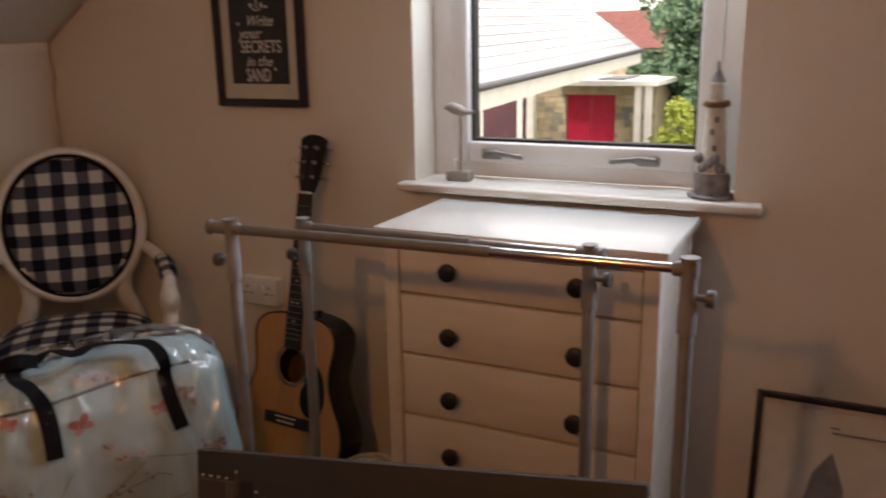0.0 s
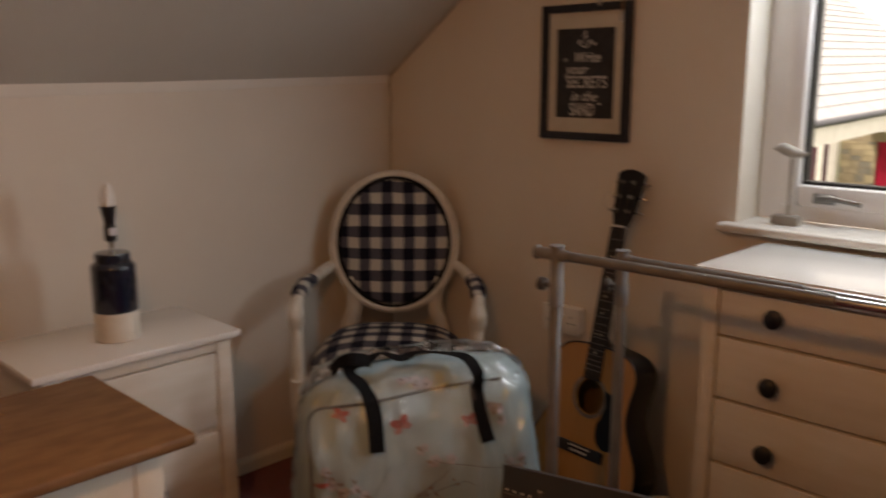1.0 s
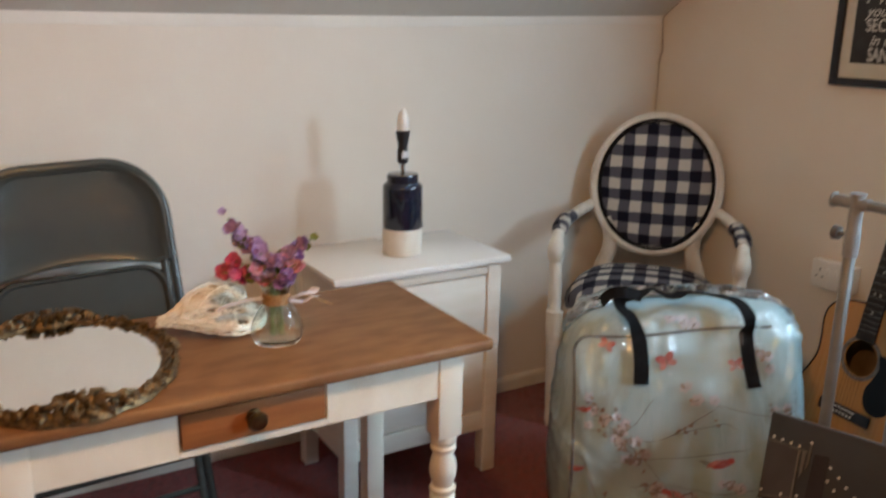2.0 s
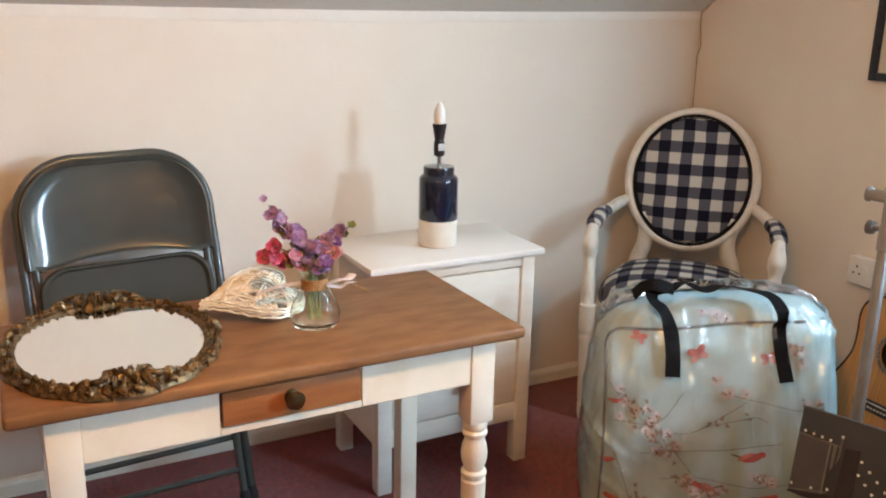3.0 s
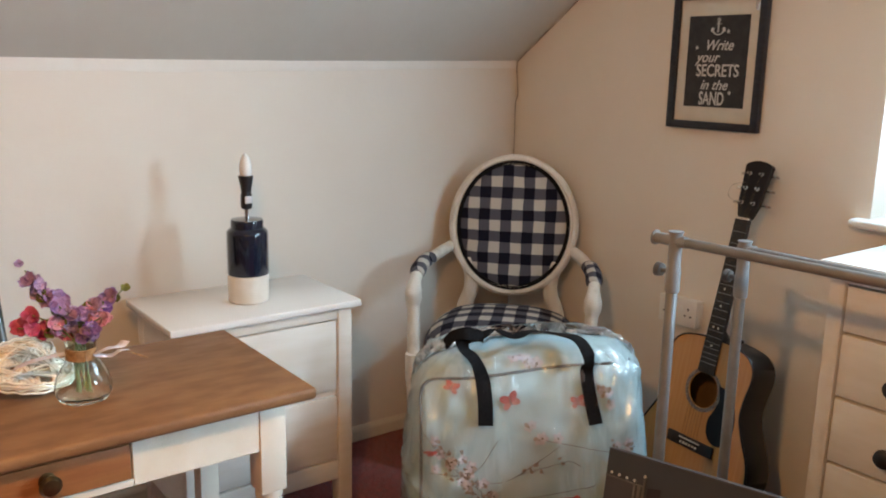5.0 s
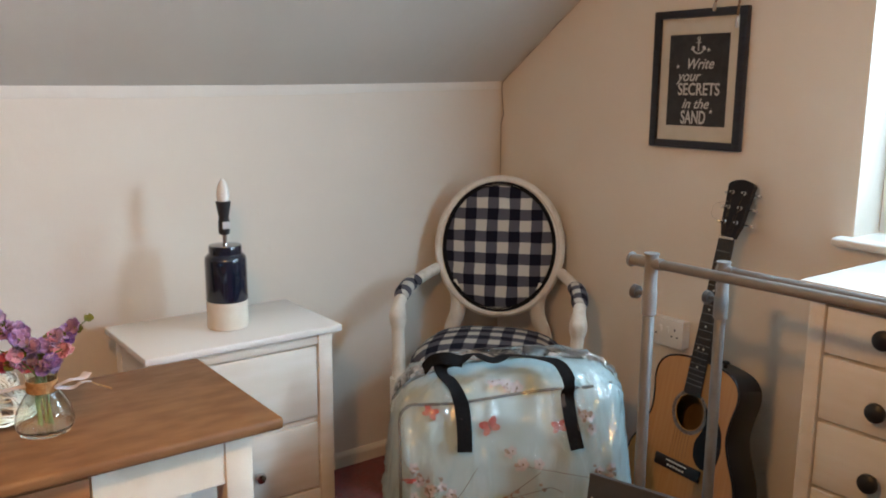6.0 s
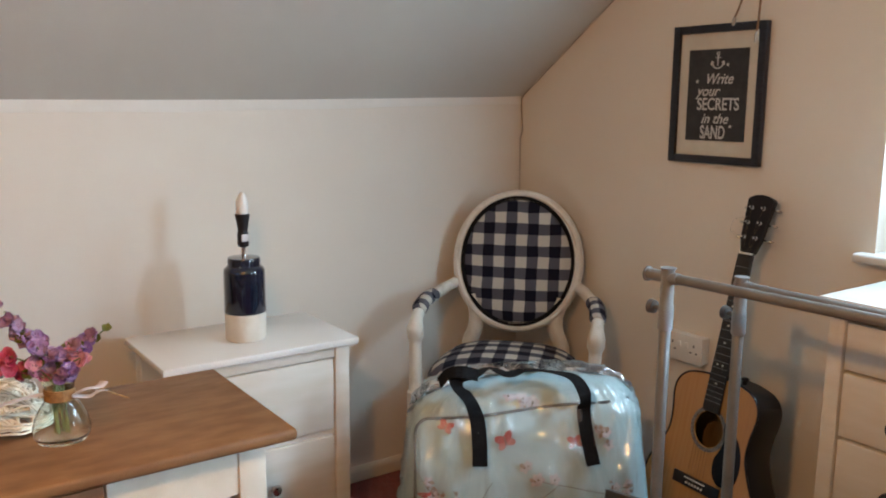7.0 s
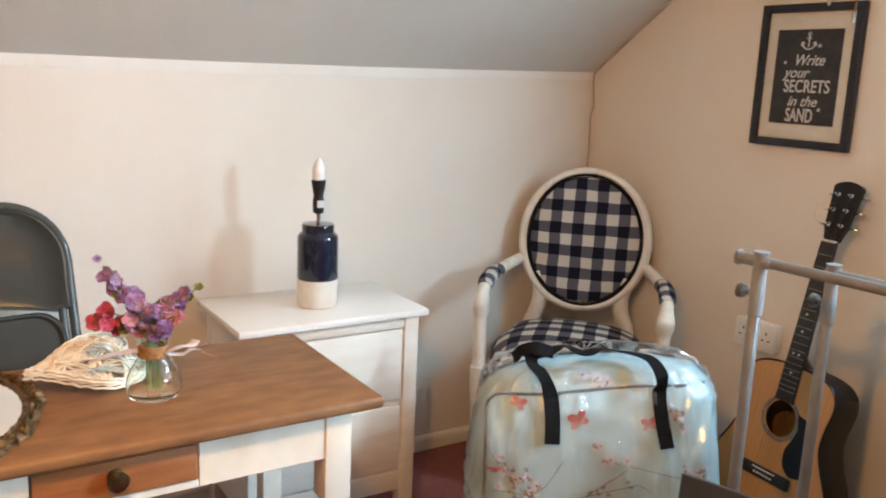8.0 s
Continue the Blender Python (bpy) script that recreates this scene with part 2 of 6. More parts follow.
def knots(m):
    """Small dark knots and dents, sparse over the wood."""
    t = m.node_tree
    b = t.nodes["Principled BSDF"]
    old = b.inputs["Base Color"].links[0].from_socket
    co = t.nodes.new("ShaderNodeTexCoord")
    mp = t.nodes.new("ShaderNodeMapping")
    mp.inputs["Scale"].default_value = (1.0, 0.5, 1.0)
    t.links.new(co.outputs["Object"], mp.inputs[0])
    vo = t.nodes.new("ShaderNodeTexVoronoi")
    vo.inputs["Scale"].default_value = 14
    t.links.new(mp.outputs[0], vo.inputs["Vector"])
    sp = t.nodes.new("ShaderNodeSeparateColor")
    t.links.new(vo.outputs["Color"], sp.inputs[0])
    r = t.nodes.new("ShaderNodeMapRange")
    r.inputs["From Min"].default_value, r.inputs["From Max"].default_value = 0.09, 0.03
    t.links.new(vo.outputs["Distance"], r.inputs["Value"])
    spot = math_node(t, "MULTIPLY", r.outputs[0], math_node(t, "GREATER_THAN", sp.outputs[0], 0.55))
    t.links.new(ramp_mix(t, math_node(t, "MULTIPLY", spot, 0.8), old, (0.045, 0.022, 0.010)), b.inputs["Base Color"])
    gn = t.nodes.new("ShaderNodeTexNoise")
    gn.inputs["Scale"].default_value, gn.inputs["Detail"].default_value = 2.2, 3
    t.links.new(co.outputs["Object"], gn.inputs["Vector"])
    pale = t.nodes.new("ShaderNodeMapRange")
    pale.inputs["From Min"].default_value, pale.inputs["From Max"].default_value = 0.45, 0.7
    pale.inputs["To Max"].default_value = 0.35
    t.links.new(gn.outputs[0], pale.inputs["Value"])
    now = b.inputs["Base Color"].links[0].from_socket
    t.links.new(ramp_mix(t, pale.outputs[0], now, (0.28, 0.150, 0.070)), b.inputs["Base Color"])


knots(WOOD)


def gingham(name, size):
    """Navy and cream checks of that size in metres, on the UV map, with a woven relief."""
    m = material(name, (0.5, 0.5, 0.5), 0.9, sheen=0.02, spec=0.1)
    t = m.node_tree
    uv = t.nodes.new("ShaderNodeUVMap")
    sep = t.nodes.new("ShaderNodeSeparateXYZ")
    nz = t.nodes.new("ShaderNodeTexNoise")
    nz.inputs["Scale"].default_value = 9
    t.links.new(uv.outputs[0], nz.inputs["Vector"])
    t.links.new(uv.outputs[0], sep.inputs[0])
    wob = math_node(t, "MULTIPLY", math_node(t, "SUBTRACT", nz.outputs[0], 0.5), 0.012)
    bands = []
    for axis in ("X", "Y"):
        v = math_node(t, "DIVIDE", math_node(t, "ADD", sep.outputs[axis], wob), 2 * size)
        bands.append(math_node(t, "LESS_THAN", math_node(t, "FRACT", v), 0.5))
    both = math_node(t, "MULTIPLY", bands[0], bands[1])
    any_band = math_node(t, "MAXIMUM", bands[0], bands[1])
    c = ramp_mix(t, any_band, (0.64, 0.60, 0.53), (0.105, 0.105, 0.125))
    c = ramp_mix(t, both, c, (0.007, 0.008, 0.018))
    wv = t.nodes.new("ShaderNodeTexNoise")
    wv.inputs["Scale"].default_value, wv.inputs["Detail"].default_value = 420, 2
    t.links.new(uv.outputs[0], wv.inputs["Vector"])
    dim = t.nodes.new("ShaderNodeMapRange")
    dim.inputs["To Min"].default_value, dim.inputs["To Max"].default_value = 0.0, 0.22
    t.links.new(wv.outputs[0], dim.inputs["Value"])
    c = ramp_mix(t, dim.outputs[0], c, (0.045, 0.045, 0.05))
    b = t.nodes["Principled BSDF"]
    t.links.new(c, b.inputs["Base Color"])
    bp = t.nodes.new("ShaderNodeBump")
    bp.inputs["Strength"].default_value, bp.inputs["Distance"].default_value = 0.5, 0.002
    t.links.new(wv.outputs[0], bp.inputs["Height"])
    t.links.new(bp.outputs[0], b.inputs["Normal"])
    return m


CHECK = gingham("gingham_navy", 0.040)
CHECK_SMALL = gingham("gingham_navy_arm", 0.032)


def bag_print():
    """Pale aqua cotton under clear plastic: brown twigs, blush and white blossom, a few red spots; a glossy creased skin."""
    m = material("floral_under_plastic", (0.5, 0.6, 0.55), 0.7, coat=0.0, spec=0.2)
    t = m.node_tree
    b = t.nodes["Principled BSDF"]
    b.inputs["Coat Roughness"].default_value = 0.05
    b.inputs["Coat IOR"].default_value = 1.9
    co = t.nodes.new("ShaderNodeTexCoord").outputs["Object"]

    def noise_at(scale, detail=3.0, warp=None, w=0.0):
        n = t.nodes.new("ShaderNodeTexNoise")
        n.noise_dimensions = "4D"
        n.inputs["W"].default_value = w
        n.inputs["Scale"].default_value, n.inputs["Detail"].default_value = scale, detail
        t.links.new(warp or co, n.inputs["Vector"])
        return n.outputs[0]

    def steps(v, a, z):
        r = t.nodes.new("ShaderNodeMapRange")
        r.inputs["From Min"].default_value, r.inputs["From Max"].default_value = a, z
        t.links.new(v, r.inputs["Value"])
        return r.outputs[0]

    base = ramp_mix(t, steps(noise_at(5, w=3.0), 0.35, 0.65), (0.385, 0.525, 0.535), (0.505, 0.625, 0.635))
    t.links.new(base, b.inputs["Base Color"])
    # creased plastic
    ms = t.nodes.new("ShaderNodeMapping")
    ms.inputs["Scale"].default_value, ms.inputs["Rotation"].default_value = (2.6, 2.6, 0.7), (0, radians(10), 0)
    t.links.new(co, ms.inputs[0])
    n = noise_at(9, 4.0, ms.outputs[0], 9.0)
    bp = t.nodes.new("ShaderNodeBump")
    bp.inputs["Strength"].default_value, bp.inputs["Distance"].default_value = 1.0, 0.030
    t.links.new(n, bp.inputs["Height"])
    t.links.new(bp.outputs[0], b.inputs["Coat Normal"])
    bp2 = t.nodes.new("ShaderNodeBump")
    bp2.inputs["Strength"].default_value, bp2.inputs["Distance"].default_value = 0.3, 0.01
    t.links.new(n, bp2.inputs["Height"])
    t.links.new(bp2.outputs[0], b.inputs["Normal"])
    return m


BAG = bag_print()


def clear_film():
    """Thin clear plastic film: see-through, with a glossy, creased face and a little white haze."""
    m = bpy.data.materials.new("clear_film")
    m.use_nodes = True
    t = m.node_tree
    t.nodes.remove(t.nodes["Principled BSDF"])
    tr, gl, hz, fr = (t.nodes.new(k) for k in ("ShaderNodeBsdfTransparent", "ShaderNodeBsdfGlossy", "ShaderNodeBsdfDiffuse", "ShaderNodeFresnel"))
    gl.inputs["Roughness"].default_value = 0.12
    gl.inputs["Color"].default_value = (1, 1, 1, 1)
    hz.inputs["Color"].default_value = (0.8, 0.82, 0.84, 1)
    fr.inputs["IOR"].default_value = 2.1
    co = t.nodes.new("ShaderNodeTexCoord")
    mp = t.nodes.new("ShaderNodeMapping")
    mp.inputs["Scale"].default_value = (3.4, 3.4, 0.45)
    t.links.new(co.outputs["Object"], mp.inputs[0])
    n = t.nodes.new("ShaderNodeTexNoise")
    n.inputs["Scale"].default_value, n.inputs["Detail"].default_value = 24, 3
    t.links.new(mp.outputs[0], n.inputs["Vector"])
    bp = t.nodes.new("ShaderNodeBump")
    bp.inputs["Strength"].default_value, bp.inputs["Distance"].default_value = 0.6, 0.005
    t.links.new(n.outputs[0], bp.inputs["Height"])
    t.links.new(bp.outputs[0], gl.inputs["Normal"])
    t.links.new(bp.outputs[0], fr.inputs["Normal"])
    a, b = t.nodes.new("ShaderNodeMixShader"), t.nodes.new("ShaderNodeMixShader")
    a.inputs[0].default_value = 0.07
    t.links.new(tr.outputs[0], a.inputs[1])
    t.links.new(hz.outputs[0], a.inputs[2])
    t.links.new(fr.outputs[0], b.inputs[0])
    t.links.new(a.outputs[0], b.inputs[1])
    t.links.new(gl.outputs[0], b.inputs[2])
    t.links.new(b.outputs[0], t.nodes["Material Output"].inputs[0])
    return m


FILM = clear_film()


# ---- mesh helpers ----
def box(bm, x0, x1, y0, y1, z0, z1, bevel=0.0, seg=2, m=None):
    made = bmesh.ops.create_cube(bm, size=1.0)["verts"]
    mat4 = Matrix.Translation(((x0 + x1) / 2, (y0 + y1) / 2, (z0 + z1) / 2)) @ Matrix.Diagonal((x1 - x0, y1 - y0, z1 - z0, 1))
    bmesh.ops.transform(bm, matrix=(m @ mat4) if m else mat4, verts=made)
    if bevel:
        edges = list({e for v in made for e in v.link_edges})
        bmesh.ops.bevel(bm, geom=edges, offset=bevel, segments=seg, affect="EDGES", profile=0.5)
    return bm


def boxed(x0, x1, y0, y1, z0, z1, bevel=0.0, seg=2, m=None):
    return box(bmesh.new(), x0, x1, y0, y1, z0, z1, bevel, seg, m)


def loft(bm, rings, closed=True, caps=True):
    """Skin a row of rings that all have the same number of points."""
    vs = [[bm.verts.new(p) for p in ring] for ring in rings]
    n = len(vs[0])
    for a, b in zip(vs, vs[1:]):
        for i in range(n if closed else n - 1):
            j = (i + 1) % n
            bm.faces.new((a[i], a[j], b[j], b[i]))
    if caps and closed:
        bm.faces.new(vs[0][::-1])
        bm.faces.new(vs[-1])
    return vs


def lathe(bm, profile, seg=32, at=(0, 0, 0), m=None, caps=True):
    """Turn (radius, height) pairs round the z axis."""
    c = Vector(at)
    rings = []
    for r, z in profile:
        ring = [Vector((r * math.cos(2 * math.pi * i / seg), r * math.sin(2 * math.pi * i / seg), z)) + c for i in range(seg)]
        rings.append([m @ p for p in ring] if m else ring)
    loft(bm, rings, caps=caps)
    return bm


def tube(bm, pts, r, seg=12, flat=1.0, up=None):
    """A round (or flattened) bar along points; r may be a list."""
    pts = [Vector(p) for p in pts]
    rs = r if isinstance(r, (list, tuple)) else [r] * len(pts)
    rings, side = [], None
    for i, p in enumerate(pts):
        d = (pts[min(i + 1, len(pts) - 1)] - pts[max(i - 1, 0)]).normalized()
        if side is None:
            ref = Vector(up) if up else (Vector((0, 0, 1)) if abs(d.z) < 0.9 else Vector((1, 0, 0)))
            side = d.cross(ref).normalized()
        else:
            side = (side - d * side.dot(d)).normalized()
        top = side.cross(d).normalized()
        rings.append([p + rs[i] * (math.cos(2 * math.pi * k / seg) * side + flat * math.sin(2 * math.pi * k / seg) * top) for k in range(seg)])
    loft(bm, rings)
    return bm


def curve(ctrl, n=8):
    """A smooth line (Catmull-Rom) through control points."""
    c = [Vector(p) for p in ctrl]
    c = [2 * c[0] - c[1]] + c + [2 * c[-1] - c[-2]]
    out = []
    for i in range(1, len(c) - 2):
        p0, p1, p2, p3 = c[i - 1], c[i], c[i + 1], c[i + 2]
        for k in range(n):
            t = k / n
            out.append(0.5 * (2 * p1 + (p2 - p0) * t + (2 * p0 - 5 * p1 + 4 * p2 - p3) * t * t + (3 * p1 - p0 - 3 * p2 + p3) * t**3))
    out.append(c[-2])
    return out


def smooth_values(pairs, x):
    """Cosine-eased interpolation in (x, value) pairs."""
    for (a, va), (b, vb) in zip(pairs, pairs[1:]):
        if a <= x <= b:
            f = (x - a) / (b - a)
            f = f * f * (3 - 2 * f)
            return va + (vb - va) * f
    return pairs[0][1] if x < pairs[0][0] else pairs[-1][1]


def mesh_of(bm, name, mat, smooth=True, sharp=40):
    bmesh.ops.recalc_face_normals(bm, faces=bm.faces)
    if all(len(e.link_faces) == 2 for e in bm.edges) and bm.calc_volume(signed=True) < 0:
        bmesh.ops.reverse_faces(bm, faces=bm.faces)
    for f in bm.faces:
        f.smooth = smooth
    if smooth:
        for e in bm.edges:
            if len(e.link_faces) == 2 and e.calc_face_angle(0) > radians(sharp):
                e.smooth = False
    me = bpy.data.meshes.new(name)
    bm.to_mesh(me)
    bm.free()
    me.materials.append(mat)
    return me


def part(name, bm, mat, parent, label="", smooth=True, sharp=40):
    ob = new(name, mesh_of(bm, name, mat, smooth, sharp))
    ob.parent = parent
    if label:
        ob["label"] = label
    return ob


def thing(name, m, label, category, group=""):
    ob = new(name)
    ob.empty_display_size = 0.05
    ob.matrix_world = m
    return tagged(ob, label, category, group)


def solid(name, bm, mat, label, category, smooth=True, sharp=40, kind="", m=None):
    ob = new(name, mesh_of(bm, name, mat, smooth, sharp))
    if m:
        ob.matrix_world = m
    return tagged(ob, label, category, "", kind)


# ---- room ----
X1, Y0, ZC, KNEE, PITCH = 4.3, -4.6, 2.36, 1.40, 0.69
XS = (ZC - KNEE) / PITCH
# second opening is unseen and assumed; its high sill keeps light off the chest
OPEN1, OPEN2 = (1.44, 2.32, 0.975, 2.02), (2.93, 3.72, 1.28, 2.00)


def gable_wall():
    """The gable wall with its two window openings, 0.26 m thick."""
    bm = bmesh.new()
    (a, b, c, d), (e, f, g, h) = OPEN1, OPEN2
    for x0, x1, z0, z1 in ((0, a, 0, 2.5), (a, b, 0, c), (a, b, d, 2.5), (b, e, 0, 2.5), (e, f, 0, g), (e, f, h, 2.5), (f, X1, 0, 2.5)):
        box(bm, x0, x1, 0, 0.26, z0, z1)
    bmesh.ops.remove_doubles(bm, verts=bm.verts, dist=1e-5)
    return bm


solid("floor", boxed(-0.12, X1 + 0.12, Y0 - 0.12, 0.0, -0.12, 0), CARPET, "dark red carpet covering the whole floor", "floor", smooth=False, kind="structure")
solid("wall_north", gable_wall(), WALL, "cream painted gable wall with window openings", "wall", smooth=False, kind="structure")
solid("wall_west", boxed(-0.12, 0, Y0, 0.26, 0, KNEE), WALL, "low cream painted knee wall under the sloping ceiling", "wall", smooth=False, kind="structure")
solid("wall_east", boxed(X1, X1 + 0.12, Y0, 0.26, 0, 2.5), WALL_BOUNCE, "unseen wall, tan tone chosen to dim and warm bounced light", "wall", smooth=False, kind="structure")
solid("wall_south", boxed(-0.12, X1 + 0.12, Y0 - 0.12, Y0, 0, 2.5), WALL_BOUNCE, "unseen wall, tan tone chosen to dim and warm bounced light", "wall", smooth=False, kind="structure")


def ceilings():
    bm = bmesh.new()
    sag = ((Y0, -0.036), (-2.6, -0.034), (-1.9, -0.032), (-1.5, -0.0295), (-1.05, -0.024), (-0.69, -0.017), (-0.35, -0.009), (0.0, 0.0))
    rings = [[Vector((-0.12, y, KNEE + s - 0.12 * PITCH)), Vector((XS, y, ZC)), Vector((XS, y, ZC + 0.14)), Vector((-0.12, y, KNEE + s + 0.14 - 0.12 * PITCH))] for y, s in sag]
    loft(bm, rings)
    return bm


solid("ceiling_slope", ceilings(), CEIL, "pale grey sloping attic ceiling", "ceiling", smooth=False, kind="structure")
solid("ceiling", boxed(XS, X1, Y0, 0.0, ZC, ZC + 0.14), CEIL, "pale flat ceiling", "ceiling", smooth=False, kind="structure")


def skirting(name, x0, x1, y0, y1, axis):
    bm = bmesh.new()
    prof = [(0.0, 0.0), (0.014, 0.0), (0.014, 0.038), (0.011, 0.046), (0.004, 0.054), (0.0, 0.055)]
    ends = (y0, y1) if axis == "y" else (x0, x1)
    rings = [[Vector((x0 + d, e, z)) if axis == "y" else Vector((e, y1 - d, z)) for d, z in prof] for e in ends]
    loft(bm, rings)
    return solid(name, bm, SKIRT, "cream painted skirting board", "skirting", smooth=False, kind="structure")


skirting("baseboard", 0.0, 0, Y0, -0.002, "y")
skirting("baseboard", 0.016, X1, 0, 0.0, "x")


def window(name, opening, sill):
    x0, x1, z0, z1 = opening
    w = thing(name, pose(0, 0, 0), "white plastic casement window with painted sill", "window")
    w["kind"] = "structure"
    y0, y1 = 0.13, 0.19
    g = 0.065
    zb = z0 + 0.02 if sill else z0
    for nm, bx in (("window_frame", (x0, x0 + g, y0, y1, zb, z1)), ("window_frame", (x1 - g, x1, y0, y1, zb, z1)),
                   ("window_frame", (x0 + g, x1 - g, y0, y1, zb, zb + 0.045)), ("window_frame", (x0 + g, x1 - g, y0, y1, z1 - g, z1))):
        part(nm, boxed(*bx, bevel=0.006), UPVC, w)
    s = 0.052
    a, b, c, d = x0 + g, x1 - g, zb + 0.045, z1 - g
    for bx in ((a, a + s, y0 - 0.018, y1, c, d), (b - s, b, y0 - 0.018, y1, c, d), (a + s, b - s, y0 - 0.018, y1, c, c + 0.058), (a + s, b - s, y0 - 0.018, y1, d - s, d)):
        part("sash", boxed(*bx, bevel=0.008), UPVC, w)
    for bx in ((a + s, a + s + 0.008, y0 + 0.01, y1 - 0.01, c + 0.058, d - s), (b - s - 0.008, b - s, y0 + 0.01, y1 - 0.01, c + 0.058, d - s), (a + s + 0.008, b - s - 0.008, y0 + 0.01, y1 - 0.01, c + 0.058, c + 0.066)):
        part("gasket", boxed(*bx), RUBBER, w)
    pane = part("pane", boxed(a + s, b - s, 0.158, 0.164, c + 0.058, d - s), PANE, w, "clear glass")
    pane.visible_shadow = False
    if sill:
        sb = boxed(x0 - 0.035, x1 + 0.07, -0.055, -0.001, z0 - 0.004, z0 + 0.02, bevel=0.008, seg=3)
        box(sb, x0 + 0.001, x1 - 0.001, -0.004, 0.131, z0 - 0.004, z0 + 0.0195)
        part("window_sill", sb, SILL, w, "cream painted sill board")
        for cx, sg in ((a + 0.13, 1), (b - 0.17, -1)):
            h = part("handle", boxed(cx - 0.03, cx + 0.03, y0 - 0.032, y0 - 0.018, c + 0.012, c + 0.040, bevel=0.005), LATCH, w, "grey metal window latch")
            tb = bmesh.new()
            tube(tb, curve([(cx - 0.02 * sg, y0 - 0.036, c + 0.026), (cx + 0.03 * sg, y0 - 0.046, c + 0.030), (cx + 0.10 * sg, y0 - 0.040, c + 0.022)], 5), [0.010] * 6 + [0.007] * 5, 8)
            part("lever", tb, LATCH, h)
    return w


window("window_1", OPEN1, True)
window("assumed_window_2", OPEN2, False)


# added unseen lamp of assumed form; its shade holds back upward light
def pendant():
    p = thing("assumed_pendant_lamp", pose(1.89, -2.12, -0.262), "unseen assumed ceiling lamp, conical shade added to cut off its light", "lamp")
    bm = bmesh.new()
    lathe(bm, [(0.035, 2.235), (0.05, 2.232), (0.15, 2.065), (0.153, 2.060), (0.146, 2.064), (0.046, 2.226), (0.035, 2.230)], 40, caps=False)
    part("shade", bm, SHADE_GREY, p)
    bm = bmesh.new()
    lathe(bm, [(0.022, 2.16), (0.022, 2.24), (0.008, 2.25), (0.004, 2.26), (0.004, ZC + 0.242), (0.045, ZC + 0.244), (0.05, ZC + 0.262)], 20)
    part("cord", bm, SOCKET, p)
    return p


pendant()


def crack():
    pts = [(0.004, -0.004, 0.98), (0.005, -0.004, 1.10), (0.003, -0.005, 1.24), (0.016, -0.003, 1.272), (0.012, -0.003, 1.30), (0.004, -0.004, 1.36), (0.004, -0.004, 1.394)]
    pts += [(x, -0.003, KNEE + PITCH * x - 0.004 - 0.004 * (i % 2)) for i, x in enumerate((0.05, 0.09, 0.16, 0.22, 0.30, 0.37, 0.46, 0.6))]
    bm = bmesh.new()
    tube(bm, pts, [0.0006, 0.0009, 0.0013, 0.0017, 0.0015, 0.0014, 0.0013, 0.0015, 0.0006, 0.0017, 0.0005, 0.0016, 0.0005, 0.0010, 0.0004], 5)
    return solid("trim", bm, CRACK, "dark hairline crack in the plaster corner", "crack", kind="structure")


crack()


def filler_strip():
    """A band of fresh white filler along the head of the knee wall, its lower edge uneven."""
    bm = bmesh.new()
    rings = []
    for k in range(70):
        y = -0.006 - k * 0.062
        low = 1.376 - 0.033 * min(1.0, k / 22) + 0.006 * noise.noise(Vector((y * 3, 2, 0))) + 0.003 * noise.noise(Vector((y * 14, 7, 0)))
        rings.append([Vector((0.0005, y, low - 0.004)), Vector((0.0022, y, low)), Vector((0.0028, y, 1.41)), Vector((0.0005, y, 1.41))])
    loft(bm, rings)
    return solid("trim", bm, FILLER, "white filler band along the top of the wall", "filler", kind="structure")


filler_strip()


# ---- furniture ----
def nightstand():
    t = thing("bedside_table", pose(0.475, -1.294, 0, 0, 0, 0), "white stained wooden bedside table with two drawers", "bedside table")
    # local: x towards the wall is negative, front face at x = 0
    hw, dp = 0.257, 0.345
    part("top", boxed(-dp - 0.008, 0.012, -hw - 0.027, hw + 0.027, 0.680, 0.700, bevel=0.004), WHITE_TOP, t)
    for y in (-1, 1):
        for x in (-0.045, -dp):
            part("leg", boxed(x, x + 0.045, y * hw - (0.045 if y > 0 else 0), y * hw + (0.045 if y < 0 else 0), 0, 0.680, bevel=0.003), WHITE, t)
        part("side_panel", boxed(-dp + 0.045, -0.045, y * (hw - 0.010) - 0.008, y * (hw - 0.010) + 0.008, 0.150, 0.680), WHITE, t)
    iw = hw - 0.045
    part("back_panel", boxed(-dp + 0.012, -dp + 0.022, -iw, iw, 0.150, 0.680), WHITE, t)
    part("top_rail", boxed(-0.030, -0.004, -iw, iw, 0.648, 0.680, bevel=0.002), WHITE, t)
    part("bottom_rail", boxed(-0.030, -0.004, -iw, iw, 0.145, 0.205, bevel=0.002), WHITE, t)
    part("middle_rail", boxed(-0.034, -0.014, -iw, iw, 0.412, 0.428), WHITE, t)
    for z0, z1 in ((0.4285, 0.645), (0.208, 0.4115)):
        d = part("drawer", boxed(-0.300, -0.006, -iw + 0.003, iw - 0.003, z0 + 0.002, z1 - 0.002, bevel=0.003), WHITE, t)
        if z0 > 0.4:
            continue  # the upper drawer's knob is missing
        bm = bmesh.new()
        lathe(bm, [(0.006, 0.0), (0.006, 0.010), (0.014, 0.016), (0.017, 0.024), (0.013, 0.031), (0.002, 0.033)], 20, m=pose(-0.006, 0.012, (z0 + z1) / 2 - 0.012, 0, 90, 0))
        part("knob", bm, CHROME, d, "dark metal knob")


nightstand()


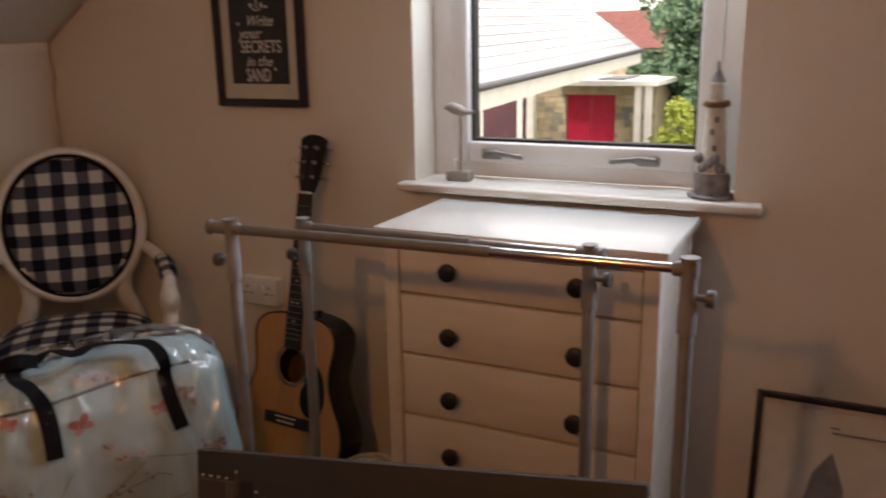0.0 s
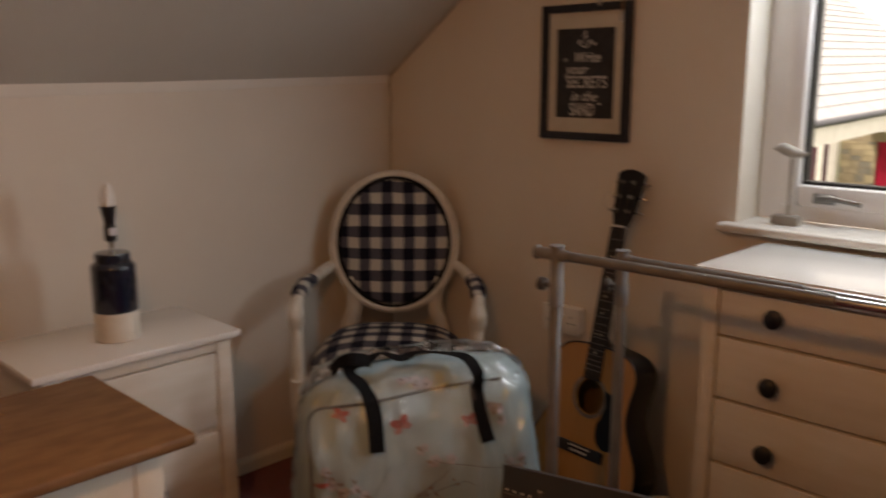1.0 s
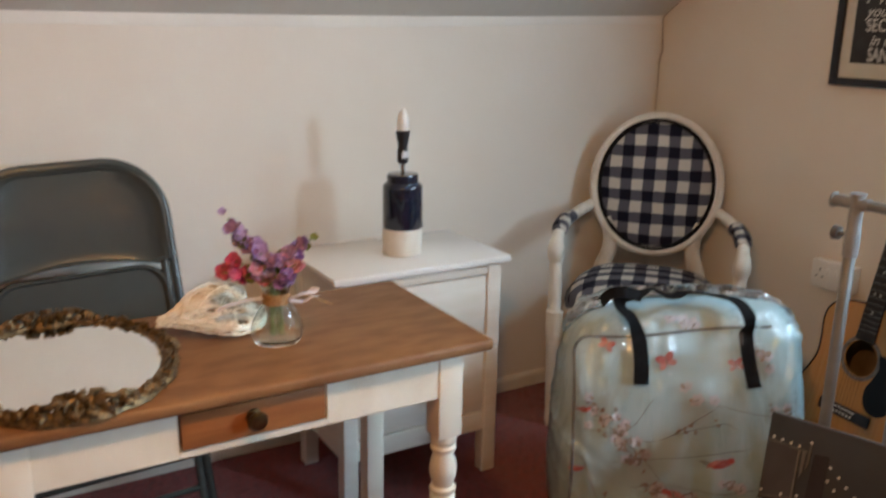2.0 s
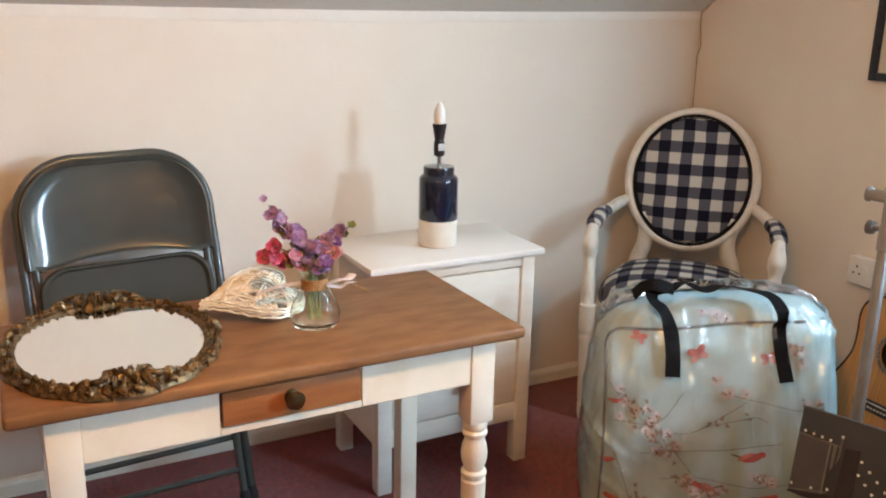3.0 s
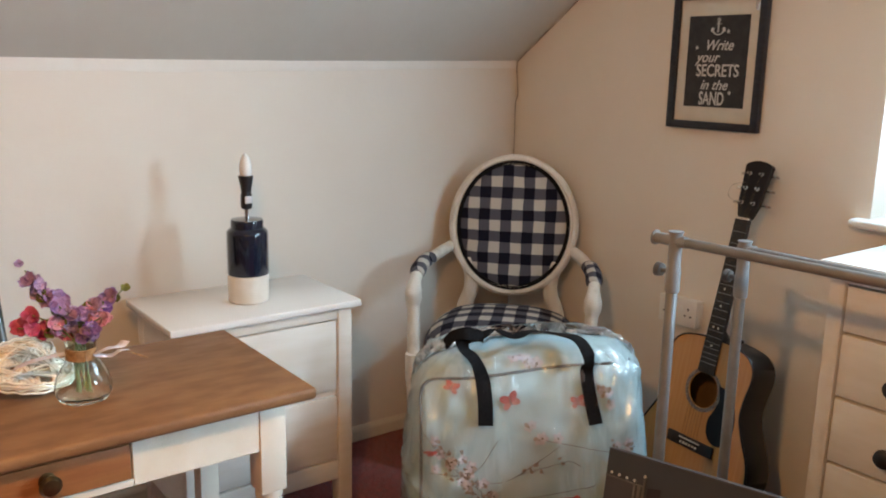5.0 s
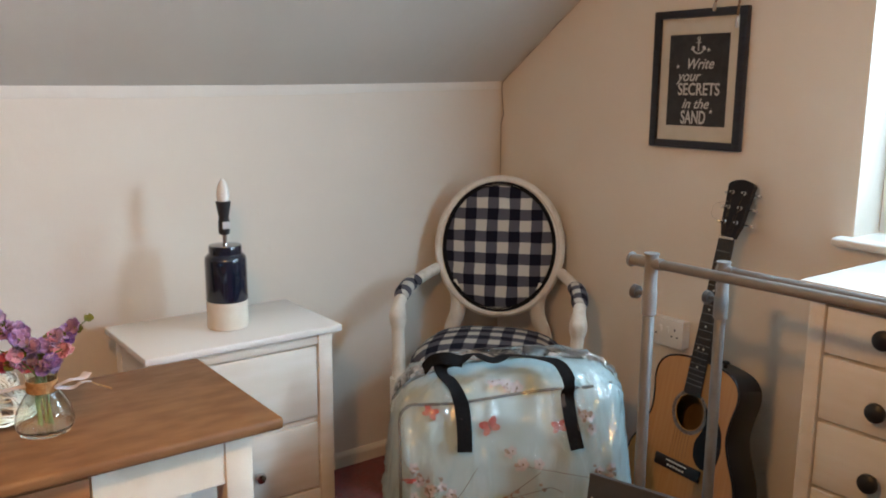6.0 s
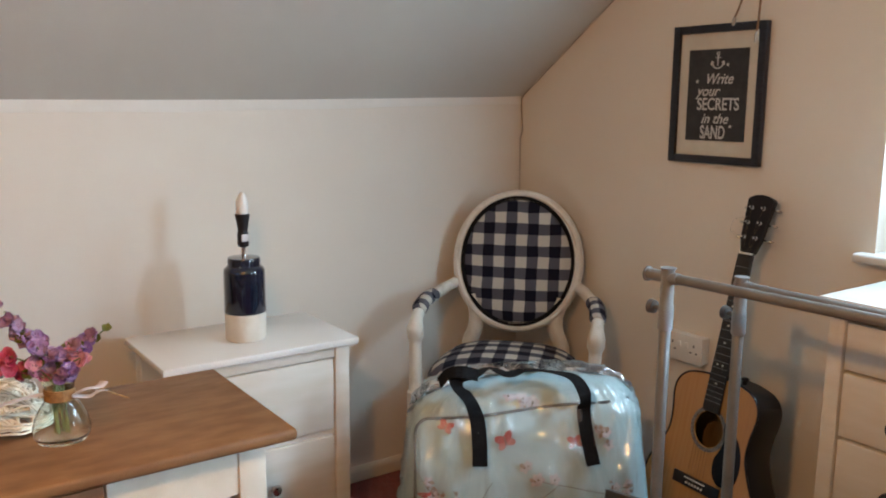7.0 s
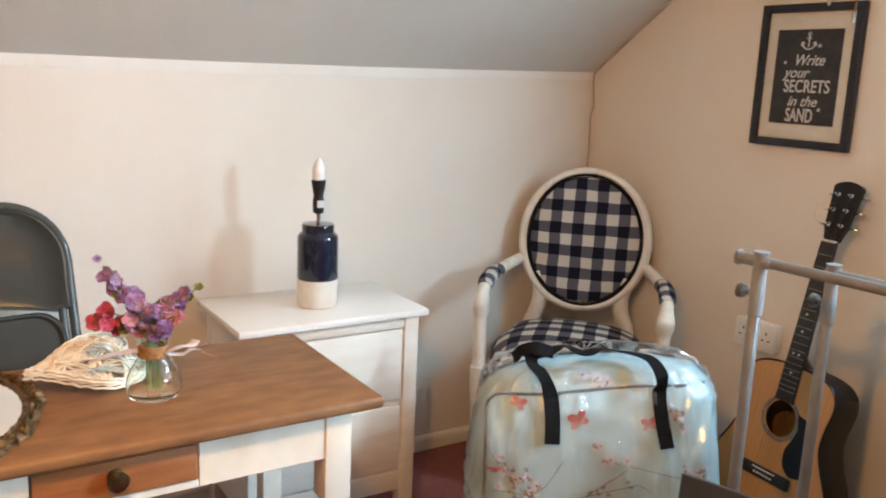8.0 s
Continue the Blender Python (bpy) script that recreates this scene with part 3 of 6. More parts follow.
def chest():
    x0, x1, yf, yb = 1.567, 2.235, -0.415, -0.045
    t = thing("chest_of_drawers", pose((x0 + x1) / 2, yf, 0), "tall white chest of five drawers with dark knobs", "chest of drawers")
    w, dp = (x1 - x0) / 2, yb - yf
    part("top", boxed(-w - 0.018, w + 0.018, -0.022, dp + 0.008, 0.938, 0.958, bevel=0.004), WHITE_TOP, t, "glossy white top")
    for s in (-1, 1):
        for y in (0.0, dp - 0.045):
            part("leg", boxed(s * w - (0.036 if s > 0 else 0), s * w + (0.036 if s < 0 else 0), y, y + 0.045, 0, 0.938, bevel=0.003), WHITE, t)
        part("side_panel", boxed(s * (w - 0.012) - 0.008, s * (w - 0.012) + 0.008, 0.045, dp - 0.045, 0.07, 0.938), WHITE, t)
    iw = w - 0.036
    part("back_panel", boxed(-iw, iw, dp - 0.020, dp - 0.012, 0.07, 0.938), WHITE, t)
    part("top_rail", boxed(-iw, iw, 0.004, 0.030, 0.908, 0.938, bevel=0.002), WHITE, t)
    part("bottom_rail", boxed(-iw, iw, 0.004, 0.030, 0.065, 0.128, bevel=0.002), WHITE, t)
    zs = [0.906, 0.790, 0.634, 0.471, 0.310, 0.130]
    for k, (za, zb) in enumerate(zip(zs, zs[1:])):
        if k:
            part("divider", boxed(-iw, iw, 0.036, 0.060, za - 0.001, za + 0.0035), WHITE, t)
        d = part("drawer", boxed(-iw + 0.003, iw - 0.003, 0.006, 0.330, zb + 0.005, za - 0.0025, bevel=0.003), WHITE, t)
        zk = (0.861, 0.701, 0.539, 0.388, 0.225)[k]
        for kx in (1.745, 2.058):
            bm = bmesh.new()
            lathe(bm, [(0.009, 0.0), (0.009, 0.012), (0.018, 0.016), (0.0225, 0.024), (0.0215, 0.031), (0.014, 0.036), (0.002, 0.037)], 24, m=pose(kx - (x0 + x1) / 2, 0.006, zk, 90, 0, 0))
            part("knob", bm, BLACK, d, "black round knob")


chest()


def side_table():
    t = thing("side_table", pose(0.945, -2.0, 0), "small pine table with white painted turned legs and drawer", "table")
    x0, x1, y0, y1, zt = -0.225, 0.222, -0.470, 0.472, 0.761
    bm = bmesh.new()
    box(bm, x0, x1, y0, y1, zt - 0.024, zt, bevel=0.008, seg=3)
    part("tabletop", bm, WOOD, t, "worn waxed brown pine top")
    xa, ya = 0.197, 0.416
    L = 0.054
    # aprons
    zb, ze = 0.645, zt - 0.024
    dy0, dy1 = -0.135, 0.122  # drawer
    for bx in ((xa - 0.026, xa - 0.004, -ya + L, dy0 - 0.004, zb, ze), (xa - 0.026, xa - 0.004, dy1 + 0.004, ya - L, zb, ze), (xa - 0.026, xa - 0.004, dy0 - 0.004, dy1 + 0.004, zb, 0.659)):
        part("apron", boxed(*bx, bevel=0.0015, seg=1), CREAM, t, "cream painted front apron")
    part("top_rail", boxed(xa - 0.026, xa - 0.004, dy0 - 0.004, dy1 + 0.004, ze - 0.0085, ze, bevel=0.001, seg=1), CREAM, t)
    part("apron", boxed(-0.190, -0.168, -ya + L, ya - L, zb, ze), CREAM, t)
    for s in (-1, 1):
        part("apron", boxed(-0.190 + L, xa - L, s * ya - (0.024 if s > 0 else 0), s * ya + (0.024 if s < 0 else 0), zb, ze), CREAM, t)
    dr = part("drawer", boxed(-0.10, xa + 0.001, dy0, dy1, 0.662, ze - 0.011, bevel=0.0015), WOOD2, t, "brown pine drawer front")
    bm = bmesh.new()
    lathe(bm, [(0.014, 0.0), (0.014, 0.003), (0.007, 0.005), (0.007, 0.012), (0.015, 0.017), (0.018, 0.024), (0.014, 0.031), (0.003, 0.033)], 24, m=pose(xa + 0.001, -0.012, 0.698, 0, 90, 0))
    part("knob", bm, BRASS, dr, "antique brass knob")
    turned = [(0.022, 0.0), (0.024, 0.02), (0.021, 0.06), (0.025, 0.30), (0.0265, 0.405), (0.0268, 0.415), (0.022, 0.420), (0.022, 0.424), (0.0275, 0.428), (0.0275, 0.435), (0.021, 0.440), (0.0225, 0.448),
              (0.027, 0.462), (0.0285, 0.478), (0.026, 0.496), (0.021, 0.512), (0.020, 0.517), (0.026, 0.521), (0.027, 0.528), (0.022, 0.533), (0.026, 0.539), (0.0265, 0.546), (0.024, 0.556)]
    for s in (-1, 1):
        bm = bmesh.new()
        lathe(bm, turned, 24, at=(xa - L / 2, s * (ya - L / 2), 0))
        box(bm, xa - L, xa, s * (ya - L / 2) - L / 2, s * (ya - L / 2) + L / 2, 0.555, ze, bevel=0.003)
        part("leg", bm, CREAM, t, "turned cream painted leg")
        part("leg", boxed(-0.198, -0.198 + 0.044, s * (ya - 0.022) - 0.022, s * (ya - 0.022) + 0.022, 0, ze, bevel=0.003), CREAM, t, "square painted back leg")


side_table()


def uv_plane(bm, fu, fv):
    lay = bm.loops.layers.uv.verify()
    for f in bm.faces:
        for lp in f.loops:
            lp[lay].uv = (fu(lp.vert.co), fv(lp.vert.co))


def armchair():
    """Oval-backed armchair. Local x across, y towards its back, z up; the origin is on the floor under the back's middle."""
    t = thing("armchair", pose(0.243, -0.207, 0, 0, 0, 43.4), "cream painted oval-back armchair in navy gingham", "armchair")
    ca, sa = math.cos(radians(9)), math.sin(radians(9))
    zc, rx, rz = 0.805, 0.240, 0.262

    def on_back(x, h, out):
        """A place on the leaning back: h along it from its middle, out towards the front."""
        return Vector((x, h * sa - out * ca + 0.0, zc + h * ca + out * sa))

    n = 72
    bm = bmesh.new()
    prof = [(-0.027, -0.018), (-0.028, 0.010), (-0.020, 0.021), (-0.008, 0.016), (0.0, 0.022), (0.012, 0.020), (0.024, 0.008), (0.026, -0.010), (0.018, -0.020)]
    rings = []
    for i in range(n):
        a = 2 * math.pi * i / n
        rings.append([on_back((rx - 0.020 + d * 0.75) * math.cos(a), (rz - 0.020 + d * 0.75) * math.sin(a), o) for d, o in prof])
    rings.append(rings[0])
    loft(bm, rings, caps=False)
    bmesh.ops.remove_doubles(bm, verts=bm.verts, dist=1e-6)
    part("back_frame", bm, CHAIR_PAINT, t, "distressed cream oval frame")
    bm = bmesh.new()
    rings = []
    for s in [k / 10 for k in range(10, 0, -1)]:
        rings.append([on_back((rx - 0.037) * s * math.cos(2 * math.pi * i / n), (rz - 0.030) * s * math.sin(2 * math.pi * i / n), 0.008 + 0.024 * math.sqrt(max(0.0, 1 - s**2.6))) for i in range(n)])
    loft(bm, [[p - Vector((0, -0.03, 0)) for p in rings[0]]] + rings)
    uv_plane(bm, lambda c: c.x + 1.005, lambda c: (c.z - zc) / ca + 1.018)
    part("backrest", bm, CHECK, t, "navy and cream gingham back pad")
    bm = bmesh.new()
    pts = [on_back((rx - 0.038) * math.cos(2 * math.pi * i / n), (rz - 0.031) * math.sin(2 * math.pi * i / n), 0.014) for i in range(n + 1)]
    tube(bm, pts, 0.0082, 8)
    part("piping", bm, STRAP, t, "black piping")
    # posts that carry the oval
    for s in (-1, 1):
        bm = bmesh.new()
        tube(bm, curve([(s * 0.182, 0.005, 0.40), (s * 0.172, -0.012, 0.49), (s * 0.150, -0.02, 0.55), (s * 0.146, -0.022, 0.61), (s * 0.165, -0.02, 0.68)], 6), 0.028, 12, flat=0.75, up=(0, 1, 0))
        part("back_post", bm, CHAIR_PAINT, t)
    # seat
    bm = bmesh.new()
    m = 48

    def seat_ring(scale, z, grow=0.0):
        out = []
        for i in range(m):
            a = 2 * math.pi * i / m
            c, s = math.cos(a), math.sin(a)
            x = 0.285 * abs(c) ** 0.62 * (1 if c > 0 else -1)
            y = 0.235 * abs(s) ** 0.62 * (1 if s > 0 else -1)
            x *= 1 - 0.16 * (y + 0.235) / 0.47
            out.append(Vector((x * scale, -0.235 + y * scale, z)))
        return out

    loft(bm, [seat_ring(1.0, 0.345), seat_ring(1.015, 0.36), seat_ring(1.015, 0.415), seat_ring(1.0, 0.43)])
    part("seat_rail", bm, CHAIR_PAINT, t, "cream moulded seat rail")
    bm = bmesh.new()
    loft(bm, [seat_ring(0.985, 0.425), seat_ring(0.995, 0.445), seat_ring(0.975, 0.470), seat_ring(0.92, 0.491), seat_ring(0.82, 0.510), seat_ring(0.66, 0.525), seat_ring(0.45, 0.534), seat_ring(0.22, 0.538), seat_ring(0.05, 0.539)])
    uv_plane(bm, lambda c: c.x + 1.0, lambda c: c.y + 1.0 - 0.8 * (c.z - 0.55))
    part("seat", bm, CHECK, t, "domed gingham seat cushion")
    # arms, arm posts and legs
    for s in (-1, 1):
        bm = bmesh.new()
        arm = curve([(s * 0.218, -0.005, 0.722), (s * 0.256, -0.07, 0.708), (s * 0.290, -0.18, 0.688), (s * 0.300, -0.28, 0.674), (s * 0.300, -0.338, 0.652), (s * 0.299, -0.362, 0.622), (s * 0.297, -0.358, 0.590)], 6)
        tube(bm, arm, [0.020 + 0.009 * smooth_values([(0, 0), (0.6, 0), (0.82, 1), (1, 0.2)], i / (len(arm) - 1)) for i in range(len(arm))], 14, up=(0, 0, 1))
        a = part("arm", bm, CHAIR_PAINT, t)
        bm = bmesh.new()
        pad = curve([(s * 0.278, -0.145, 0.700), (s * 0.291, -0.19, 0.697), (s * 0.299, -0.25, 0.688), (s * 0.300, -0.305, 0.675)], 6)
        tube(bm, pad, [0.018, 0.026, 0.028] + [0.0285] * (len(pad) - 6) + [0.028, 0.026, 0.018], 16, flat=0.85)
        uv_plane(bm, lambda c: c.y + 1, lambda c: c.x + 0.6 * c.z + 1)
        part("arm_pad", bm, CHECK_SMALL, a, "gingham arm pad")
        bm = bmesh.new()
        post = curve([(s * 0.299, -0.357, 0.625), (s * 0.298, -0.362, 0.58), (s * 0.294, -0.375, 0.52), (s * 0.290, -0.392, 0.455), (s * 0.285, -0.405, 0.40)], 6)
        rings, seg = [], 24
        for i, p in enumerate(post):
            r = smooth_values([(0, 0.027), (0.12, 0.029), (0.25, 0.021), (0.8, 0.023), (1, 0.026)], i / (len(post) - 1))
            rings.append([p + Vector(((r - 0.002 * (k % 2)) * math.cos(2 * math.pi * k / seg), (r - 0.002 * (k % 2)) * math.sin(2 * math.pi * k / seg), 0)) for k in range(seg)])
        loft(bm, rings)
        part("arm_post", bm, CHAIR_PAINT, t, "fluted arm support", sharp=80)
        bm = bmesh.new()
        rings = []
        for r, z in ((0.010, 0.0), (0.013, 0.012), (0.016, 0.03), (0.014, 0.048), (0.017, 0.055), (0.013, 0.062), (0.016, 0.075), (0.024, 0.30), (0.026, 0.315), (0.021, 0.322), (0.028, 0.330), (0.029, 0.345), (0.029, 0.425)):
            fl = 0.0022 if 0.07 < z < 0.31 else 0.0
            rings.append([Vector((s * 0.285 + (r - fl * (k % 2)) * math.cos(2 * math.pi * k / 24), -0.410 + (r - fl * (k % 2)) * math.sin(2 * math.pi * k / 24), z)) for k in range(24)])
        loft(bm, rings)
        part("leg", bm, CHAIR_PAINT, t, "fluted tapering front leg", sharp=80)
        bm = bmesh.new()
        tube(bm, curve([(s * 0.215, 0.075, 0.0), (s * 0.208, 0.03, 0.15), (s * 0.200, 0.005, 0.30), (s * 0.195, 0.0, 0.42)], 5), [0.014] * 5 + [0.019] * 5 + [0.023] * 6, 12)
        part("leg", bm, CHAIR_PAINT, t)


armchair()


def bedding_bag():
    """A stuffed clear bag with a floral quilt in it. Local x across, front at -y."""
    t = thing("bedding_bag", pose(0.936, -0.762, 0, 0, 0, 57.5), "clear plastic zip bag holding pale aqua floral bedding", "bag")
    rng = random.Random(5)
    seg, rings = 112, []
    lv = [(0.0, 0.86), (0.012, 0.95), (0.04, 1.0), (0.10, 1.01), (0.18, 1.015), (0.27, 1.005), (0.36, 0.995), (0.45, 0.99), (0.54, 0.985), (0.59, 0.97), (0.618, 0.935), (0.638, 0.875), (0.652, 0.78), (0.661, 0.60), (0.667, 0.35), (0.670, 0.08)]
    fine = []
    for (za, sa), (zb, sb) in zip(lv, lv[1:]):
        k = max(1, round((zb - za) / 0.018))
        fine += [(za + (zb - za) * i / k, sa + (sb - sa) * i / k) for i in range(k)]
    fine.append(lv[-1])

    def surf(a, z, s, lump=1.0):
        c, sn = math.cos(a), math.sin(a)
        x = 0.322 * s * abs(c) ** 0.40 * (1 if c > 0 else -1)
        y = 0.182 * s * abs(sn) ** 0.50 * (1 if sn > 0 else -1)
        top = max(0.0, (z - 0.5) / 0.17)
        zz = z - 0.040 * top * (x / 0.330) ** 2 * (1.0 if x < 0 else 0.3) + 0.012 * top * x / 0.33
        x *= 1 - 0.07 * max(0, (z - 0.3) / 0.37)
        if sn < 0:
            y += 0.10 * max(0.0, z - 0.30) ** 1.2 * 1.6 + 0.42 * max(0.0, min(z, 0.62) - 0.44) ** 1.3  # the front leans back towards its top
        p = Vector((x, y, zz))
        crease = 1 - abs(noise.noise(Vector((x * 17 + 2 * zz, y * 17, zz * 3.2 + 4)))) * 2.2
        d = noise.noise(p * 7) * 0.009 + max(0, crease) ** 3 * 0.010 + noise.noise(Vector((x * 34, y * 34, zz * 5))) * 0.0045 + noise.noise(Vector((x * 60, y * 60, zz * 9))) * 0.0016
        out = Vector((c, sn, 0.25)).normalized()
        return p + out * d * lump * min(1, z / 0.03)

    # upright and slanting creases of the plastic: place across, height, half width, half length, rise, slant
    creases = [(rng.uniform(-0.27, 0.30), rng.uniform(0.40, 0.60), rng.uniform(0.007, 0.013), rng.uniform(0.025, 0.070), rng.uniform(0.006, 0.011), rng.gauss(0.05, 0.14)) for _ in range(52)]
    creases += [(rng.uniform(-0.29, -0.08), rng.uniform(0.14, 0.36), rng.uniform(0.008, 0.013), rng.uniform(0.025, 0.055), rng.uniform(0.006, 0.010), rng.uniform(-1.6, -0.8)) for _ in range(22)]
    creases += [(rng.uniform(-0.05, 0.29), rng.uniform(0.08, 0.38), rng.uniform(0.005, 0.010), rng.uniform(0.025, 0.05), rng.uniform(0.003, 0.006), rng.gauss(0, 0.3)) for _ in range(12)]

    def film(a, z, s):
        """The plastic skin: a little outside the cotton, drawn into sharp upright creases."""
        p = surf(a, z, s, 0.8)
        q = Vector((math.cos(a), math.sin(a), 0.3)).normalized()
        w = Vector((p.x * 26 + 3 * p.z, p.y * 26, p.z * 3.0))
        d = 0.0055 + max(0.0, 1 - abs(noise.noise(w)) * 3.0) ** 2 * 0.005 * min(1, z / 0.05)
        if math.sin(a) < 0.1:
            for cx, cz, cw, cl, ch, sl in creases:
                v = (p.z - cz) / cl
                if -2.2 < v < 2.2:
                    u = (p.x - cx - sl * (p.z - cz)) / cw
                    if -2.5 < u < 2.5:
                        d += ch * math.exp(-u * u - v * v)
        return p + q * d

    for z, s in fine:
        rings.append([surf(2 * math.pi * i / seg, z, s) for i in range(seg)])
    bm = bmesh.new()
    loft(bm, rings)
    part("floral_bedding", bm, BAG, t, "pale aqua floral cotton", sharp=180)
    # more columns round the front than behind
    turns = [math.pi * i / 60 for i in range(60)] + [math.pi + math.pi * i / 460 for i in range(460)]
    close = [(za + (zb - za) * i / 2, sa + (sb - sa) * i / 2) for (za, sa), (zb, sb) in zip(fine, fine[1:]) for i in range(2)] + [fine[-1]]
    bm = bmesh.new()
    loft(bm, [[film(a, z, s) for a in turns] for z, s in close])
    cover = part("plastic_cover", bm, FILM, t, "clear creased plastic", sharp=180)
    cover.visible_shadow = False

    rows = [[surf(math.pi + math.pi * i / 180, 0.005 * k, smooth_values(fine, 0.005 * k)) for i in range(181)] for k in range(134)]

    def front(x, z, lift=0.004):
        """A place on the front face."""
        def on_row(k):
            row = rows[max(0, min(133, k))]
            for p, q in zip(row, row[1:]):
                if p.x <= x <= q.x:
                    return p.lerp(q, (x - p.x) / max(1e-6, q.x - p.x))
            return min(row, key=lambda p: abs(p.x - x))
        k = int(z / 0.005)
        return on_row(k).lerp(on_row(k + 1), z / 0.005 - k) + Vector((0, -lift, 0))

    # piping round the front panel
    z_top = 0.605
    path = [front(-0.292, z, 0.005) for z in (0.05, 0.12, 0.2, 0.28, 0.36, 0.44, 0.50, 0.54)]
    path += [front(-0.285, 0.570, 0.005), front(-0.262, 0.593, 0.005)]
    path += [front(x, z_top + 0.010 * math.sin(9 * x), 0.003) for x in (-0.22, -0.15, -0.10, -0.05, 0.0, 0.05, 0.10, 0.15, 0.20, 0.27)]
    bm = bmesh.new()
    tube(bm, curve(path, 4), 0.0042, 8)
    part("piping", bm, PIPING, t, "dark grey piping seam")
    # straps
    def webbing(name, pts, normals, w=0.019):
        bm = bmesh.new()
        pts = curve(pts, 6)
        nn = curve(normals, 6)
        rings = []
        for i, p in enumerate(pts):
            d = (pts[min(i + 1, len(pts) - 1)] - pts[max(i - 1, 0)]).normalized()
            nm = nn[i].normalized()
            side = d.cross(nm).normalized()
            rings.append([p + side * w + nm * 0.001, p + side * w + nm * 0.003, p - side * w + nm * 0.003, p - side * w + nm * 0.001])
        loft(bm, rings)
        return part(name, bm, STRAP, t, "black webbing handle")

    F, U, o = (0, -1, 0.1), (0, -0.35, 1), -0.004
    webbing("strap", [front(-0.128 + o, 0.482, 0.015), front(-0.128 + o, 0.53, 0.016), front(-0.130 + o, 0.572, 0.018), front(-0.136 + o, 0.605, 0.024), Vector((-0.158 + o, -0.125, 0.645)), Vector((-0.182 + o, -0.105, 0.664)), Vector((-0.182 + o, -0.085, 0.682)), Vector((-0.15 + o, -0.07, 0.686))],
            [F, F, F, (0.15, -0.9, 0.4), (0.4, -0.6, 0.7), (0.5, -0.5, 0.7), (0.2, -0.5, 0.8), U])
    webbing("strap", [Vector((-0.200 + o, -0.070, 0.690)), Vector((-0.150 + o, -0.085, 0.684)), Vector((-0.10 + o, -0.060, 0.700)), Vector((-0.05 + o, -0.080, 0.689)), Vector((0.0 + o, -0.055, 0.694)), Vector((0.075 + o, -0.075, 0.691)), Vector((0.118 + o, -0.100, 0.684)), Vector((0.135 + o, -0.145, 0.655)), front(0.139 + o, 0.605, 0.020), front(0.143 + o, 0.56, 0.018), front(0.151 + o, 0.515, 0.016), front(0.157 + o, 0.482, 0.015)],
            [(0.2, 0.1, 1), (0, -0.1, 1), (0, 0.2, 1), (0, -0.1, 1), (0, 0.2, 1), (0, 0.1, 1), (0.1, -0.3, 1), (0.1, -0.7, 0.8), (0, -1, 0.3), F, F, F], 0.0175)
    webbing("strap", [Vector((-0.225 + o, -0.060, 0.662)), Vector((-0.205 + o, -0.085, 0.694)), Vector((-0.170 + o, -0.098, 0.704)), Vector((-0.130 + o, -0.085, 0.690))], [(-0.6, -0.7, 0.5), (0, -0.8, 0.8), (0, -0.9, 0.6), (0.5, -0.7, 0.5)], 0.016)
    # the print: coral birds and butterflies, blossom sprigs and thin twigs, as thin as ink on the cotton
    def printed(mb, pts, lift):
        mb.faces.new([mb.verts.new(front(min(0.30, max(-0.30, x)), min(0.64, max(0.02, z)), lift)) for x, z in pts])

    def oval(mb, cx, cz, q, sq, tn, lift, k=9):
        pts = []
        for j in range(k):
            b = 2 * math.pi * j / k
            u, v = q * math.cos(b), q * sq * math.sin(b)
            pts.append((cx + u * math.cos(tn) - v * math.sin(tn), cz + u * math.sin(tn) + v * math.cos(tn)))
        printed(mb, pts, lift)

    inks = [bmesh.new() for _ in range(5)]
    blush, white, brown, coral, rose = inks
    for cx, cz, tn, r in ((-0.066, 0.536, 0.4, 0.016), (-0.215, 0.575, -0.5, 0.013), (0.112, 0.530, 0.2, 0.012)):
        for da, q in ((0.7, 1.0), (-0.5, 0.9), (2.5, 1.05), (3.7, 0.85)):
            oval(rose if q < 0.95 else coral, cx + 0.8 * r * math.cos(tn + da), cz + 0.8 * r * math.sin(tn + da), r * q, 0.62, tn + da, 0.0052)
        oval(brown, cx, cz, r * 0.7, 0.16, tn + 1.5, 0.0056)
    for cx, cz, r, flip in ((0.085, 0.275, 0.030, 1), (-0.030, 0.185, 0.026, -1), (0.135, 0.160, 0.024, 1), (-0.282, 0.235, 0.018, 1), (-0.255, 0.125, 0.024, -1), (-0.27, 0.40, 0.015, 1)):
        oval(coral, cx, cz, r, 0.42, 0.25 * flip, 0.0050)
        oval(rose, cx - 0.55 * r * flip, cz + 0.05 * r, r * 0.75, 0.30, 0.55 * flip, 0.0054)
        oval(coral, cx + 0.85 * r * flip, cz + 0.34 * r, r * 0.34, 0.9, 0, 0.0054)
        oval(brown, cx - 1.25 * r * flip, cz + 0.1 * r, r * 0.6, 0.16, -0.3 * flip, 0.0050)
    twigs = (((-0.17, 0.335), (-0.08, 0.335), (-0.01, 0.375), (0.06, 0.425)), ((-0.05, 0.350), (0.03, 0.372), (0.085, 0.385), (0.12, 0.370)), ((-0.20, 0.27), (-0.08, 0.285), (0.03, 0.295), (0.16, 0.32)),
             ((-0.29, 0.45), (-0.23, 0.385), (-0.12, 0.29), (-0.02, 0.16)), ((0.02, 0.44), (0.10, 0.425), (0.20, 0.405), (0.27, 0.41)), ((-0.27, 0.35), (-0.16, 0.36), (-0.10, 0.44)), ((-0.14, 0.20), (-0.04, 0.21), (0.10, 0.19), (0.24, 0.22)), ((-0.28, 0.30), (-0.24, 0.2), (-0.2, 0.08)))
